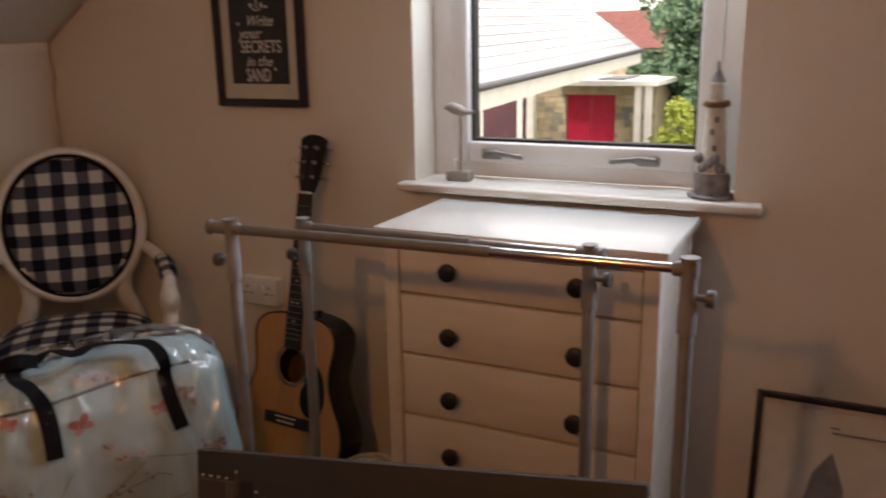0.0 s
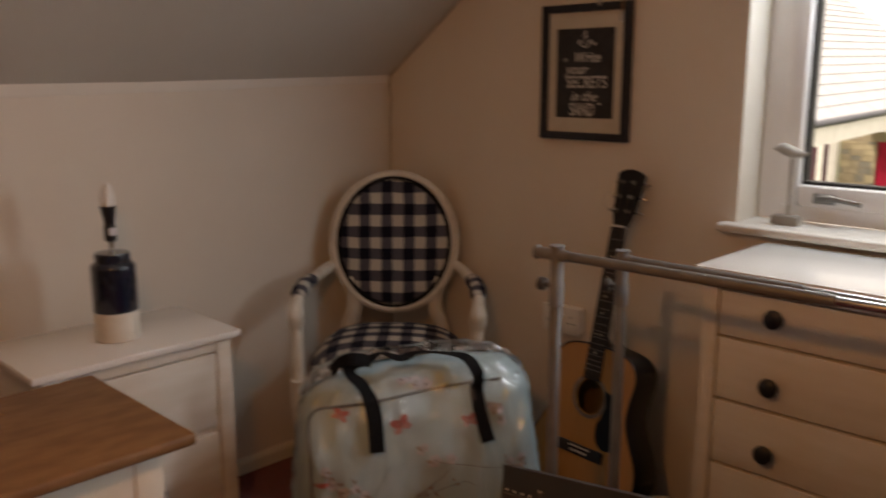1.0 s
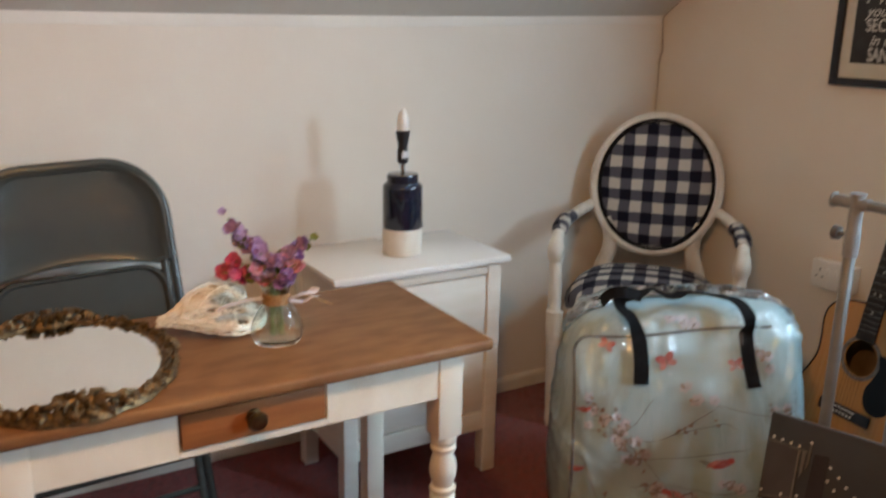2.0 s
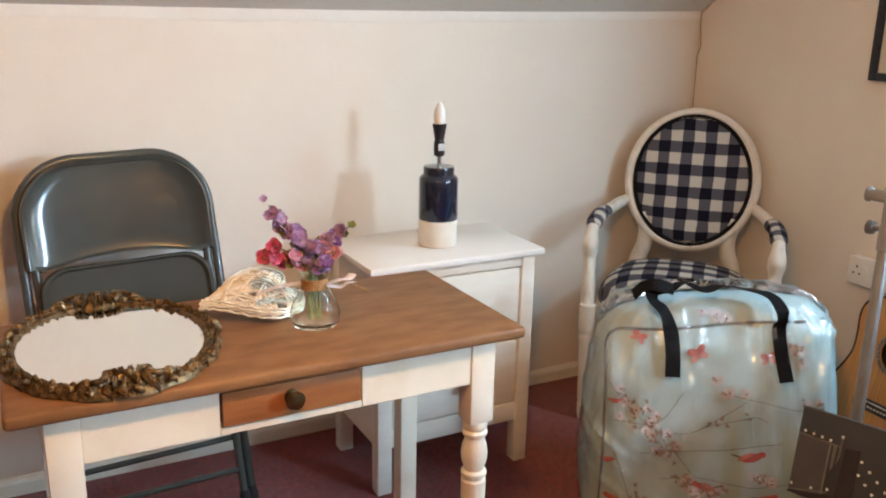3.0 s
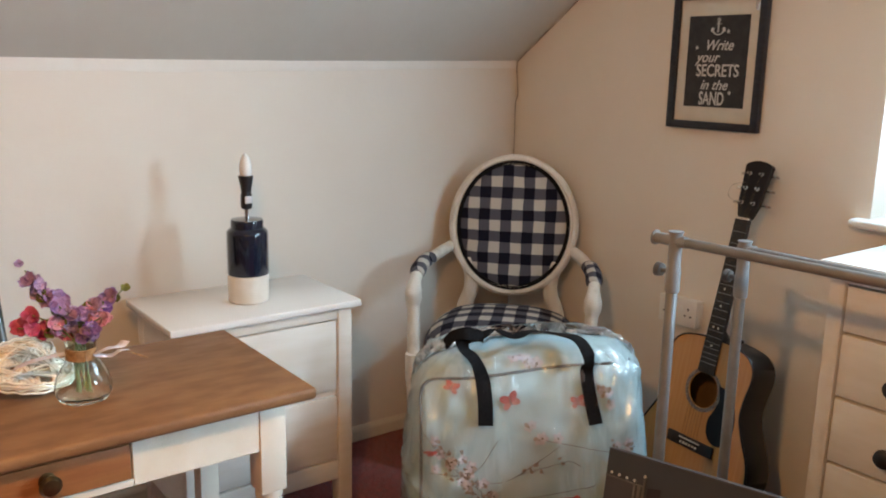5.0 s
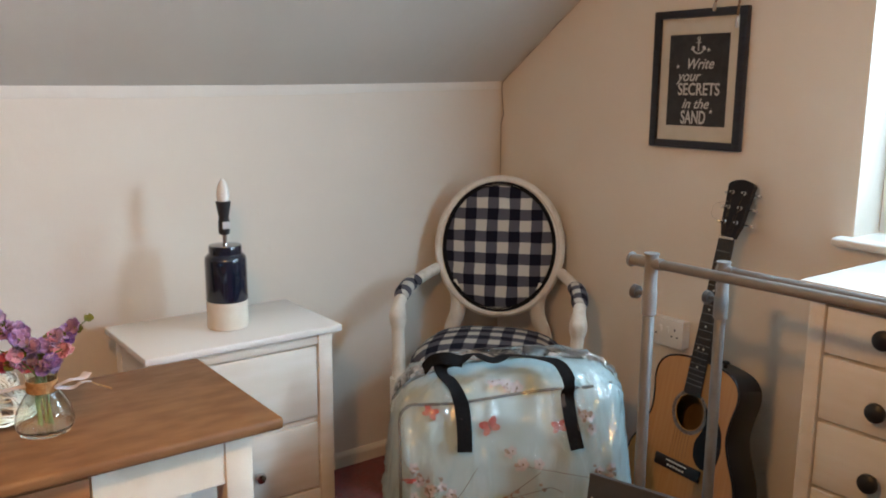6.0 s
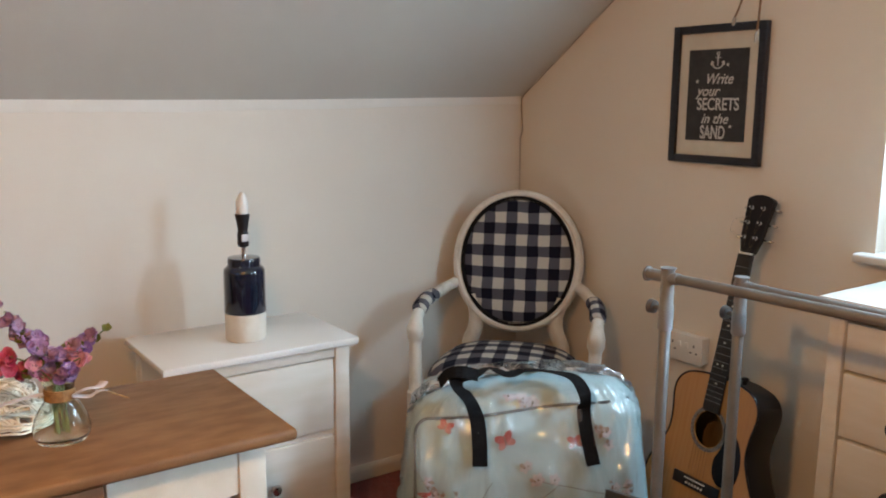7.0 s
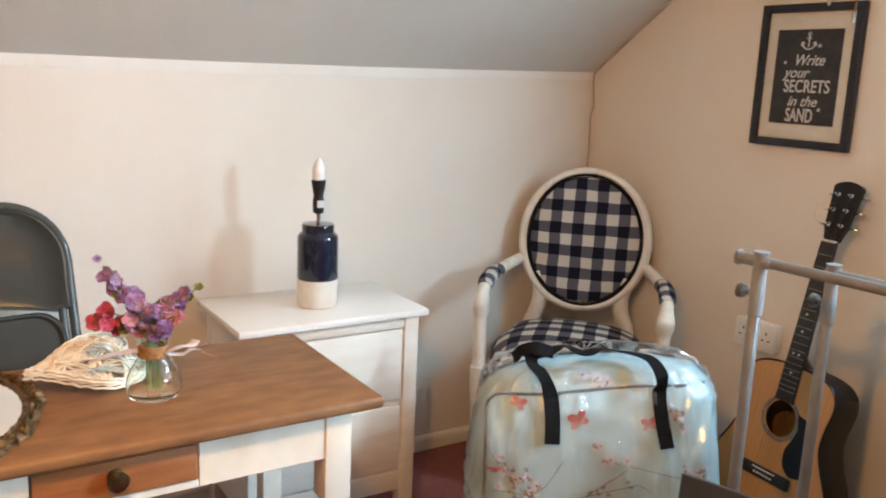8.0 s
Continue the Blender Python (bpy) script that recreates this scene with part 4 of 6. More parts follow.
    for ctrl in twigs:
        line = curve([(x, 0, z) for x, z in ctrl], 6)
        for p, q in zip(line, line[1:]):
            d = (q - p).normalized()
            w = Vector((-d.z, 0, d.x)) * 0.0008
            printed(brown, [((p - w).x, (p - w).z), ((q - w).x, (q - w).z), ((q + w).x, (q + w).z), ((p + w).x, (p + w).z)], 0.0042)
    # sprigs: start, end, number, spread, share of open white blossom
    sprigs = (((-0.27, 0.43), (-0.11, 0.28), 60, 0.026, 0.18), ((-0.12, 0.215), (0.01, 0.165), 38, 0.022, 0.3), ((-0.020, 0.475), (0.005, 0.445), 4, 0.012, 1.0), ((0.058, 0.445), (0.062, 0.44), 1, 0.002, 1.0), ((0.08, 0.225), (0.16, 0.205), 10, 0.014, 0.8),
              ((0.20, 0.43), (0.28, 0.39), 9, 0.018, 0.6), ((-0.22, 0.14), (-0.10, 0.08), 24, 0.022, 0.3), ((0.02, 0.10), (0.12, 0.06), 12, 0.022, 0.4), ((0.17, 0.55), (0.23, 0.52), 5, 0.015, 0.7), ((-0.05, 0.632), (0.02, 0.622), 6, 0.012, 0.9), ((-0.04, 0.36), (0.07, 0.385), 7, 0.012, 0.0))
    for (xa, za), (xb, zb), k, wide, share in sprigs:
        for _ in range(k):
            f = rng.random()
            px, pz = xa + (xb - xa) * f + rng.gauss(0, wide * 0.6), za + (zb - za) * f + rng.gauss(0, wide * 0.6)
            turn = rng.uniform(0, 6.28)
            if rng.random() < share:
                r = rng.uniform(0.0075, 0.0105)
                for j in range(5):
                    b = turn + j * 1.2566
                    oval(white if rng.random() < 0.8 else blush, px + r * 0.85 * math.cos(b), pz + r * 0.85 * math.sin(b), r * 0.80, 0.78, b, 0.0044 + 0.0002 * j, 8)
                oval(brown, px, pz, r * 0.34, 0.9, 0, 0.0058, 6)
            else:
                r = rng.uniform(0.0045, 0.0085)
                oval(blush, px, pz, r, 0.6, turn, 0.0046 + 0.0006 * rng.random(), 7)
                oval(brown, px + 0.6 * r * math.cos(turn + 1), pz + 0.6 * r * math.sin(turn + 1), r * 1.2, 0.14, turn + 0.7, 0.0054 + 0.0006 * rng.random(), 6)
                oval(brown, px, pz, r * 0.8, 0.16, turn + 2.2, 0.0062, 6)
    for mb, mt, nm in zip(inks, (BAG_BLUSH, BAG_WHITE, BAG_TWIG, BAG_RED, BAG_ROSE), ("blossom_print", "blossom_print", "twig_print", "bird_print", "butterfly_print")):
        part(nm, mb, mt, t)["kind"] = "stuff"


BAG_ROSE = material("print_rose", (0.62, 0.26, 0.22), 0.7, color2=(0.50, 0.16, 0.14), scale=60)
BAG_RED = material("print_red", (0.58, 0.12, 0.10), 0.7, color2=(0.45, 0.08, 0.07), scale=60)
BAG_BLUSH = material("print_blush", (0.44, 0.35, 0.29), 0.7, color2=(0.32, 0.24, 0.19), scale=90)
BAG_WHITE = material("print_white", (0.66, 0.63, 0.63), 0.7, color2=(0.52, 0.47, 0.50), scale=90)
BAG_TWIG = material("print_twig", (0.17, 0.135, 0.105), 0.7, color2=(0.27, 0.22, 0.18), scale=60)
bedding_bag()


def clothes_rail():
    """A double rail of grey tube: two telescopic bars on four posts, with feet."""
    t = thing("clothes_rail", pose(0, 0, 0), "grey tubular double clothes rail with adjustable posts", "clothes rail")
    specs = (((1.373, -0.737), (2.338, -0.700), 1.001, 0.052, 0.010), ((1.391, -0.496), (2.105, -0.500), 0.957, 0.008, 0.026))
    for (xa, ya), (xb, yb), z, ext_a, ext_b in specs:
        d = Vector((xb - xa, yb - ya, 0)).normalized()
        bm = bmesh.new()
        mid = Vector((xa, ya, z)).lerp(Vector((xb, yb, z)), 0.62)
        tube(bm, [Vector((xa, ya, z)), mid], 0.0112, 16)
        part("bar", bm, RAIL_GREY, t, "grey metal bar")
        bm = bmesh.new()
        tube(bm, [mid - d * 0.02, Vector((xb, yb, z))], 0.0090, 16)
        part("inner_bar", bm, CHROME, t, "chromed telescopic bar")
        for (x, y), sg in (((xa, ya), -1), ((xb, yb), 1)):
            ext = ext_a if sg < 0 else ext_b
            bm = bmesh.new()
            p = Vector((x, y, z))
            tube(bm, [p - d * sg * 0.028, p + d * sg * ext], 0.0132, 16)
            tube(bm, [p + d * sg * ext, p + d * sg * (ext + 0.004), p + d * sg * (ext + 0.005)], [0.0172, 0.0172, 0.014], 16)
            lathe(bm, [(0.0140, z - 0.118), (0.0168, z - 0.116), (0.0168, z - 0.064), (0.0150, z - 0.060), (0.0146, z + 0.014), (0.0150, z + 0.018), (0.0172, z + 0.019), (0.0172, z + 0.022)], 20, at=(x, y, 0))
            c = part("connector", bm, RAIL_CAP, t, "grey plastic corner connector")
            bm = bmesh.new()
            q = Vector((x, y, z - (0.072 if sg < 0 else 0.050)))
            tube(bm, [q, q + d * sg * 0.030, q + d * sg * 0.031, q + d * sg * 0.044, q + d * sg * 0.047], [0.006, 0.006, 0.0150, 0.0165, 0.012], 14)
            part("knob", bm, RAIL_KNOB, c, "dark grey clamp knob")
            bm = bmesh.new()
            lathe(bm, [(0.0115, 0.45), (0.0115, z - 0.10)], 18, at=(x, y, 0))
            lathe(bm, [(0.0128, 0.06), (0.0132, 0.065), (0.0132, z - 0.118), (0.0125, z - 0.117)], 18, at=(x, y, 0))
            part("post", bm, RAIL_GREY, t, "grey tubular post")
    for (x, ya, yb) in ((1.368, -0.86, -0.40), (2.22, -0.86, -0.40)):
        part("foot", boxed(x - 0.018, x + 0.018, ya, yb, 0.035, 0.066, bevel=0.006), RAIL_GREY, t)
        for y in (ya + 0.03, yb - 0.03):
            bm = bmesh.new()
            lathe(bm, [(0.010, -0.012), (0.018, -0.009), (0.018, 0.009), (0.010, 0.012)], 18, m=pose(x, y, 0.018, 0, 90, 0))
            part("castor", bm, RUBBER, t)
    for (x, y), (u, v) in (((1.373, -0.737), (1.368, -0.690)), ((2.338, -0.70), (2.22, -0.70)), ((1.391, -0.496), (1.368, -0.496)), ((2.105, -0.5), (2.22, -0.5))):
        bm = bmesh.new()
        tube(bm, [(x, y, 0.075), (u, v, 0.052)], 0.012, 12)
        part("bracket", bm, RAIL_GREY, t)


clothes_rail()


def guitar():
    """Acoustic guitar leaning on the wall. Local y runs up the neck, z out of the soundboard."""
    base = Vector((1.107, -0.2805, 0.108))
    up = Vector((0.015, 0.2145, 0.976)).normalized()
    side = Vector((1, -0.10, 0.0))
    side = (side - up * side.dot(up)).normalized()
    out = side.cross(up).normalized()
    m = Matrix((side * 1.043, up * 1.043, out * 1.043)).transposed().to_4x4()
    m.translation = base
    t = thing("acoustic_guitar", m, "acoustic guitar with natural top and black sides leaning on the wall", "guitar")
    half = [(0.0, 0.0), (0.004, 0.075), (0.02, 0.125), (0.055, 0.170), (0.12, 0.198), (0.18, 0.192), (0.25, 0.158), (0.305, 0.138), (0.36, 0.139), (0.42, 0.148), (0.46, 0.140), (0.488, 0.110), (0.501, 0.060), (0.505, 0.0)]
    half = [(y if y < 0.17 else y - 0.066 * (y - 0.17), w) for y, w in half]
    pts = curve([(w, y, 0) for y, w in half], 6)
    right = [(p.x, p.y) for p in pts]
    outline = right + [(-x, y) for x, y in right[-2:0:-1]]
    hc, hr = (0.0, 0.331), 0.050
    # soundboard with its hole
    bm = bmesh.new()
    a = [bm.verts.new((x, y, 0)) for x, y in outline]
    ang = [math.atan2(y - hc[1], x - hc[0]) for x, y in outline]
    b = [bm.verts.new((hc[0] + hr * math.cos(q), hc[1] + hr * math.sin(q), 0)) for q in ang]
    c = [bm.verts.new((hc[0] + hr * math.cos(q), hc[1] + hr * math.sin(q), -0.004)) for q in ang]
    n = len(outline)
    for i in range(n):
        j = (i + 1) % n
        bm.faces.new((a[i], a[j], b[j], b[i]))
        bm.faces.new((b[i], b[j], c[j], c[i]))
    part("soundboard", bm, SPRUCE, t, "honey coloured spruce top", sharp=30)
    bm = bmesh.new()
    loft(bm, [[Vector((x, y, 0.0)) for x, y in outline], [Vector((x * 1.004, y, -0.004)) for x, y in outline], [Vector((x * 1.004, y, -0.098)) for x, y in outline], [Vector((x * 0.97, 0.25 + (y - 0.25) * 0.97, -0.106)) for x, y in outline]], caps=False)
    part("sides", bm, GUITAR_BLACK, t, "glossy black sides")
    bm = bmesh.new()
    bm.faces.new([bm.verts.new((x * 0.99, 0.25 + (y - 0.25) * 0.99, -0.100)) for x, y in outline])
    part("back", bm, HOLE, t)
    bm = bmesh.new()
    tube(bm, [(x, y, 0.0) for x, y in outline + outline[:1]], 0.0028, 6)
    part("binding", bm, GUITAR_BLACK, t)
    bm = bmesh.new()
    for r0, r1, z in ((0.052, 0.063, 0.0008),):
        seg = 64
        loft(bm, [[Vector((r * math.cos(2 * math.pi * i / seg), hc[1] + r * math.sin(2 * math.pi * i / seg), zz)) for i in range(seg)] for r, zz in ((r0, 0.0), (r0, z), (r1, z), (r1, 0.0))], caps=False)
    part("rosette", bm, ROSETTE, t, "ringed soundhole rosette")
    # pickguard
    bm = bmesh.new()
    pg = curve([(0.052, 0.361, 0), (0.085, 0.351, 0), (0.118, 0.311, 0), (0.128, 0.255, 0), (0.115, 0.208, 0), (0.075, 0.194, 0), (0.045, 0.217, 0), (0.040, 0.258, 0), (0.052, 0.286, 0), (0.064, 0.321, 0)], 5)
    loft(bm, [[p + Vector((0, 0, z)) for p in pg] for z in (0.0004, 0.0018)])
    part("pickguard", bm, GUITAR_BLACK, t, "black pickguard")
    # bridge, saddle, pins
    br = part("bridge", boxed(-0.082, 0.082, 0.155, 0.188, 0.0, 0.009, bevel=0.003), ROSEWOOD, t, "dark bridge")
    part("saddle", boxed(-0.037, 0.037, 0.179, 0.182, 0.009, 0.012), BONE, br)
    for k in range(6):
        bm = bmesh.new()
        lathe(bm, [(0.0032, 0.009), (0.0036, 0.011), (0.002, 0.0135)], 10, at=(-0.0275 + 0.011 * k, 0.167, 0))
        part("bridge_pin", bm, BONE, br)
    # neck and fingerboard
    bm = bmesh.new()
    rings = []
    for k in range(14):
        y = 0.381 + (0.829 - 0.381) * k / 13
        w = 0.0285 - 0.0065 * (y - 0.395) / 0.434
        rings.append([Vector((-w, y, 0.0005)), Vector((w, y, 0.0005)), Vector((w, y, 0.0075)), Vector((0, y, 0.0085)), Vector((-w, y, 0.0075))])
    loft(bm, rings)
    fb = part("fingerboard", bm, ROSEWOOD, t, "dark rosewood fingerboard", sharp=30)
    for k in range(1, 20):
        y = 0.829 - 0.648 * (1 - 2 ** (-k / 12))
        w = 0.0285 - 0.0065 * (y - 0.395) / 0.434
        if y > 0.40:
            part("fret", boxed(-w, w, y - 0.0009, y + 0.0009, 0.0074, 0.0092), LATCH, fb)
    for k in (3, 5, 7, 9, 12, 15):
        y = 0.829 - 0.648 * (1 - (2 ** (-k / 12) + 2 ** (-(k - 1) / 12)) / 2)
        for x in ((-0.009, 0.009) if k == 12 else (0.0,)):
            bm = bmesh.new()
            lathe(bm, [(0.0032, 0.0080), (0.0032, 0.0092), (0.001, 0.0094)], 12, at=(x, y, 0))
            part("inlay", bm, BONE, fb)
    bm = bmesh.new()
    rings = []
    for k in range(16):
        y = 0.462 + (0.83 - 0.462) * k / 15
        w = 0.0285 - 0.0065 * (y - 0.395) / 0.434
        dep = 0.022 if k > 1 else 0.06
        rings.append([Vector((w * math.cos(math.pi * q / 10), y, -dep * math.sin(math.pi * q / 10))) for q in range(11)])
    loft(bm, rings)
    part("neck", bm, GUITAR_BLACK, t)
    part("nut", boxed(-0.0215, 0.0215, 0.828, 0.834, 0.0, 0.0105, bevel=0.001), BONE, t, "white nut")
    # headstock
    hm = pose(0, 0.832, 0.0, -5, 0, 0)
    bm = bmesh.new()
    ho = [(-0.021, 0.0), (-0.028, 0.025), (-0.034, 0.045), (-0.0375, 0.10), (-0.042, 0.160), (-0.044, 0.182), (-0.038, 0.190), (-0.020, 0.198), (0.0, 0.201), (0.020, 0.198), (0.038, 0.190), (0.044, 0.182), (0.042, 0.160), (0.0375, 0.10), (0.034, 0.045), (0.028, 0.025), (0.021, 0.0)]
    loft(bm, [[hm @ Vector((x, y * 0.83, z)) for x, y in ho] for z in (-0.014, 0.0)])
    hd = part("headstock", bm, GUITAR_BLACK, t, "black headstock")
    for s in (-1, 1):
        for k in range(3):
            y = 0.044 + 0.042 * k
            bm = bmesh.new()
            lathe(bm, [(0.0055, 0.0), (0.0055, 0.003), (0.003, 0.004), (0.003, 0.014), (0.001, 0.015)], 12, m=hm @ pose(s * 0.020, y, 0))
            tube(bm, [hm @ Vector((s * 0.028, y, -0.016)), hm @ Vector((s * 0.046, y, -0.016))], 0.003, 8)
            part("tuning_peg", bm, CHROME, hd, "chrome tuner")
            bm = bmesh.new()
            lathe(bm, [(0.004, -0.004), (0.0095, -0.002), (0.0095, 0.002), (0.004, 0.004)], 12, m=hm @ pose(s * 0.053, y, -0.016, 90, 0, 0))
            part("tuner_button", bm, CHROME, hd)
    for k in range(6):
        x0, x1 = -0.0275 + 0.011 * k, -0.0175 + 0.007 * k
        bm = bmesh.new()
        tube(bm, [(x0, 0.170, 0.011), (x0 * 0.99, 0.182, 0.0135), (x1, 0.831, 0.0115), hm @ Vector(((-1 if k < 3 else 1) * 0.020, 0.044 + 0.042 * (k if k < 3 else 5 - k), 0.006))], 0.00035, 5)
        part("string", bm, BRASS, t)
    bm = bmesh.new()
    tube(bm, curve([hm @ Vector((-0.022, 0.10, 0.01)), hm @ Vector((-0.055, 0.085, 0.02)), hm @ Vector((-0.062, 0.055, 0.015)), hm @ Vector((-0.045, 0.045, 0.01))], 5), 0.0006, 5)
    part("string", bm, CHROME, t)
    bm = bmesh.new()
    lathe(bm, [(0.006, 0.0), (0.006, 0.010), (0.010, 0.013), (0.010, 0.018), (0.006, 0.021)], 14, m=pose(0.062, 0.478, -0.03, -90, 0, 0))
    part("strap_button", bm, GUITAR_BLACK, t)


guitar()


def guitar_rest():
    t = thing("low_box", pose(1.11, -0.185, 0), "low dark wooden box under the guitar", "box")
    part("box_body", boxed(-0.15, 0.15, -0.12, 0.12, 0, 0.062, bevel=0.004), DARK_BOX, t)
    part("lid", boxed(-0.155, 0.155, -0.125, 0.125, 0.063, 0.082, bevel=0.004), DARK_BOX, t)


guitar_rest()


def folding_chair():
    """A folded steel chair leaning on the knee wall. Local x across, z along the chair's length, y towards its back."""
    t = thing("folding_chair", pose(0.385, -2.135, 0.012, 0, 0, 90) @ pose(0, 0, 0, -15.5, 0, 0) @ pose(0, 0, 0, 0, -2.0, 0), "folded dark grey-green metal chair leaning on the wall", "folding chair")
    H, W = 1.012, 0.242

    def arch(w, z0, z1, r, n=10):
        pts = [(-w, z0)]
        pts += [(-w + r - r * math.cos(math.pi / 2 * i / n), z1 - r + r * math.sin(math.pi / 2 * i / n)) for i in range(n + 1)]
        pts += [(w - r + r * math.sin(math.pi / 2 * i / n), z1 - r + r * math.cos(math.pi / 2 * i / n)) for i in range(n + 1)]
        return pts + [(w, z0)]

    bm = bmesh.new()
    tube(bm, [(x, 0, z) for x, z in arch(W, 0.02, H, 0.15)], 0.0125, 14)
    part("frame", bm, STEEL_GREEN, t, "bent tubular frame")
    # pressed backrest with a raised rim and bowed lower edge
    def sheet(outline, dish, y0, tilt=0.0, thick=0.006, steps=(1.0, 0.965, 0.94, 0.90, 0.75, 0.6, 0.45, 0.3, 0.15, 0.02), lift=(0.0, -0.012, -0.010, -0.002, 0, 0, 0, 0, 0, 0)):
        cx = sum(p[0] for p in outline) / len(outline)
        cz = sum(p[1] for p in outline) / len(outline)
        rings = [[Vector((cx + (x - cx) * s, y0 + l - dish * ((x - cx) * s / W) ** 2 - tilt * (z - cz) * s, cz + (z - cz) * s)) for x, z in outline] for s, l in zip(steps, lift)]
        b2 = bmesh.new()
        loft(b2, [[p + Vector((0, thick, 0)) for p in rings[-1]]] + [[p + Vector((0, thick, 0)) for p in rings[0]]] + rings)
        return b2

    up = [(x, max(z, 0.735)) for x, z in arch(W - 0.006, 0.735, H - 0.006, 0.145)]
    low = [(W - 0.012 - (2 * W - 0.024) * i / 16, 0.722 + 0.034 * math.sin(math.pi * i / 16)) for i in range(1, 16)]
    part("backrest", sheet(up + low, 0.030, 0.004, 0.05), STEEL_GREEN, t, "glossy pressed metal backrest")
    sw = W - 0.026
    seat = [(x, z) for x, z in arch(sw, 0.33, 0.735, 0.07)]
    seat = seat + [(sw - 0.03 - (2 * sw - 0.06) * i / 8, 0.315) for i in range(9)]
    part("seat", sheet(seat, 0.004, -0.030, 0.0, 0.008, (1.0, 0.975, 0.95, 0.915, 0.5, 0.02), (0.0, -0.012, -0.012, 0.0, 0.002, 0.002)), STEEL_GREEN, t, "folded-up pressed metal seat")
    for s in (-1, 1):
        bm = bmesh.new()
        tube(bm, [(s * (W - 0.027), -0.030, 0.04), (s * (W - 0.027), -0.012, 0.74)], 0.011, 12)
        part("rear_leg", bm, STEEL_GREEN, t)
        for x, y in ((s * W, 0.0), (s * (W - 0.027), -0.031)):
            bm = bmesh.new()
            tube(bm, [(x, y, 0.0 if y == 0 else 0.015), (x, y, 0.035), (x, y, 0.055)], [0.016, 0.016, 0.013], 14)
            part("rubber_foot", bm, RUBBER, t, "black rubber foot")
        part("hinge_plate", boxed(s * (W - 0.013) - 0.003, s * (W - 0.013) + 0.003, -0.045, 0.004, 0.30, 0.40), STEEL_GREEN, t)
    for z, y, w in ((0.115, -0.028, W - 0.027), (0.20, 0.0, W)):
        bm = bmesh.new()
        tube(bm, [(-w, y, z), (w, y, z)], 0.008, 10)
        part("crossbar", bm, STEEL_GREEN, t)


folding_chair()


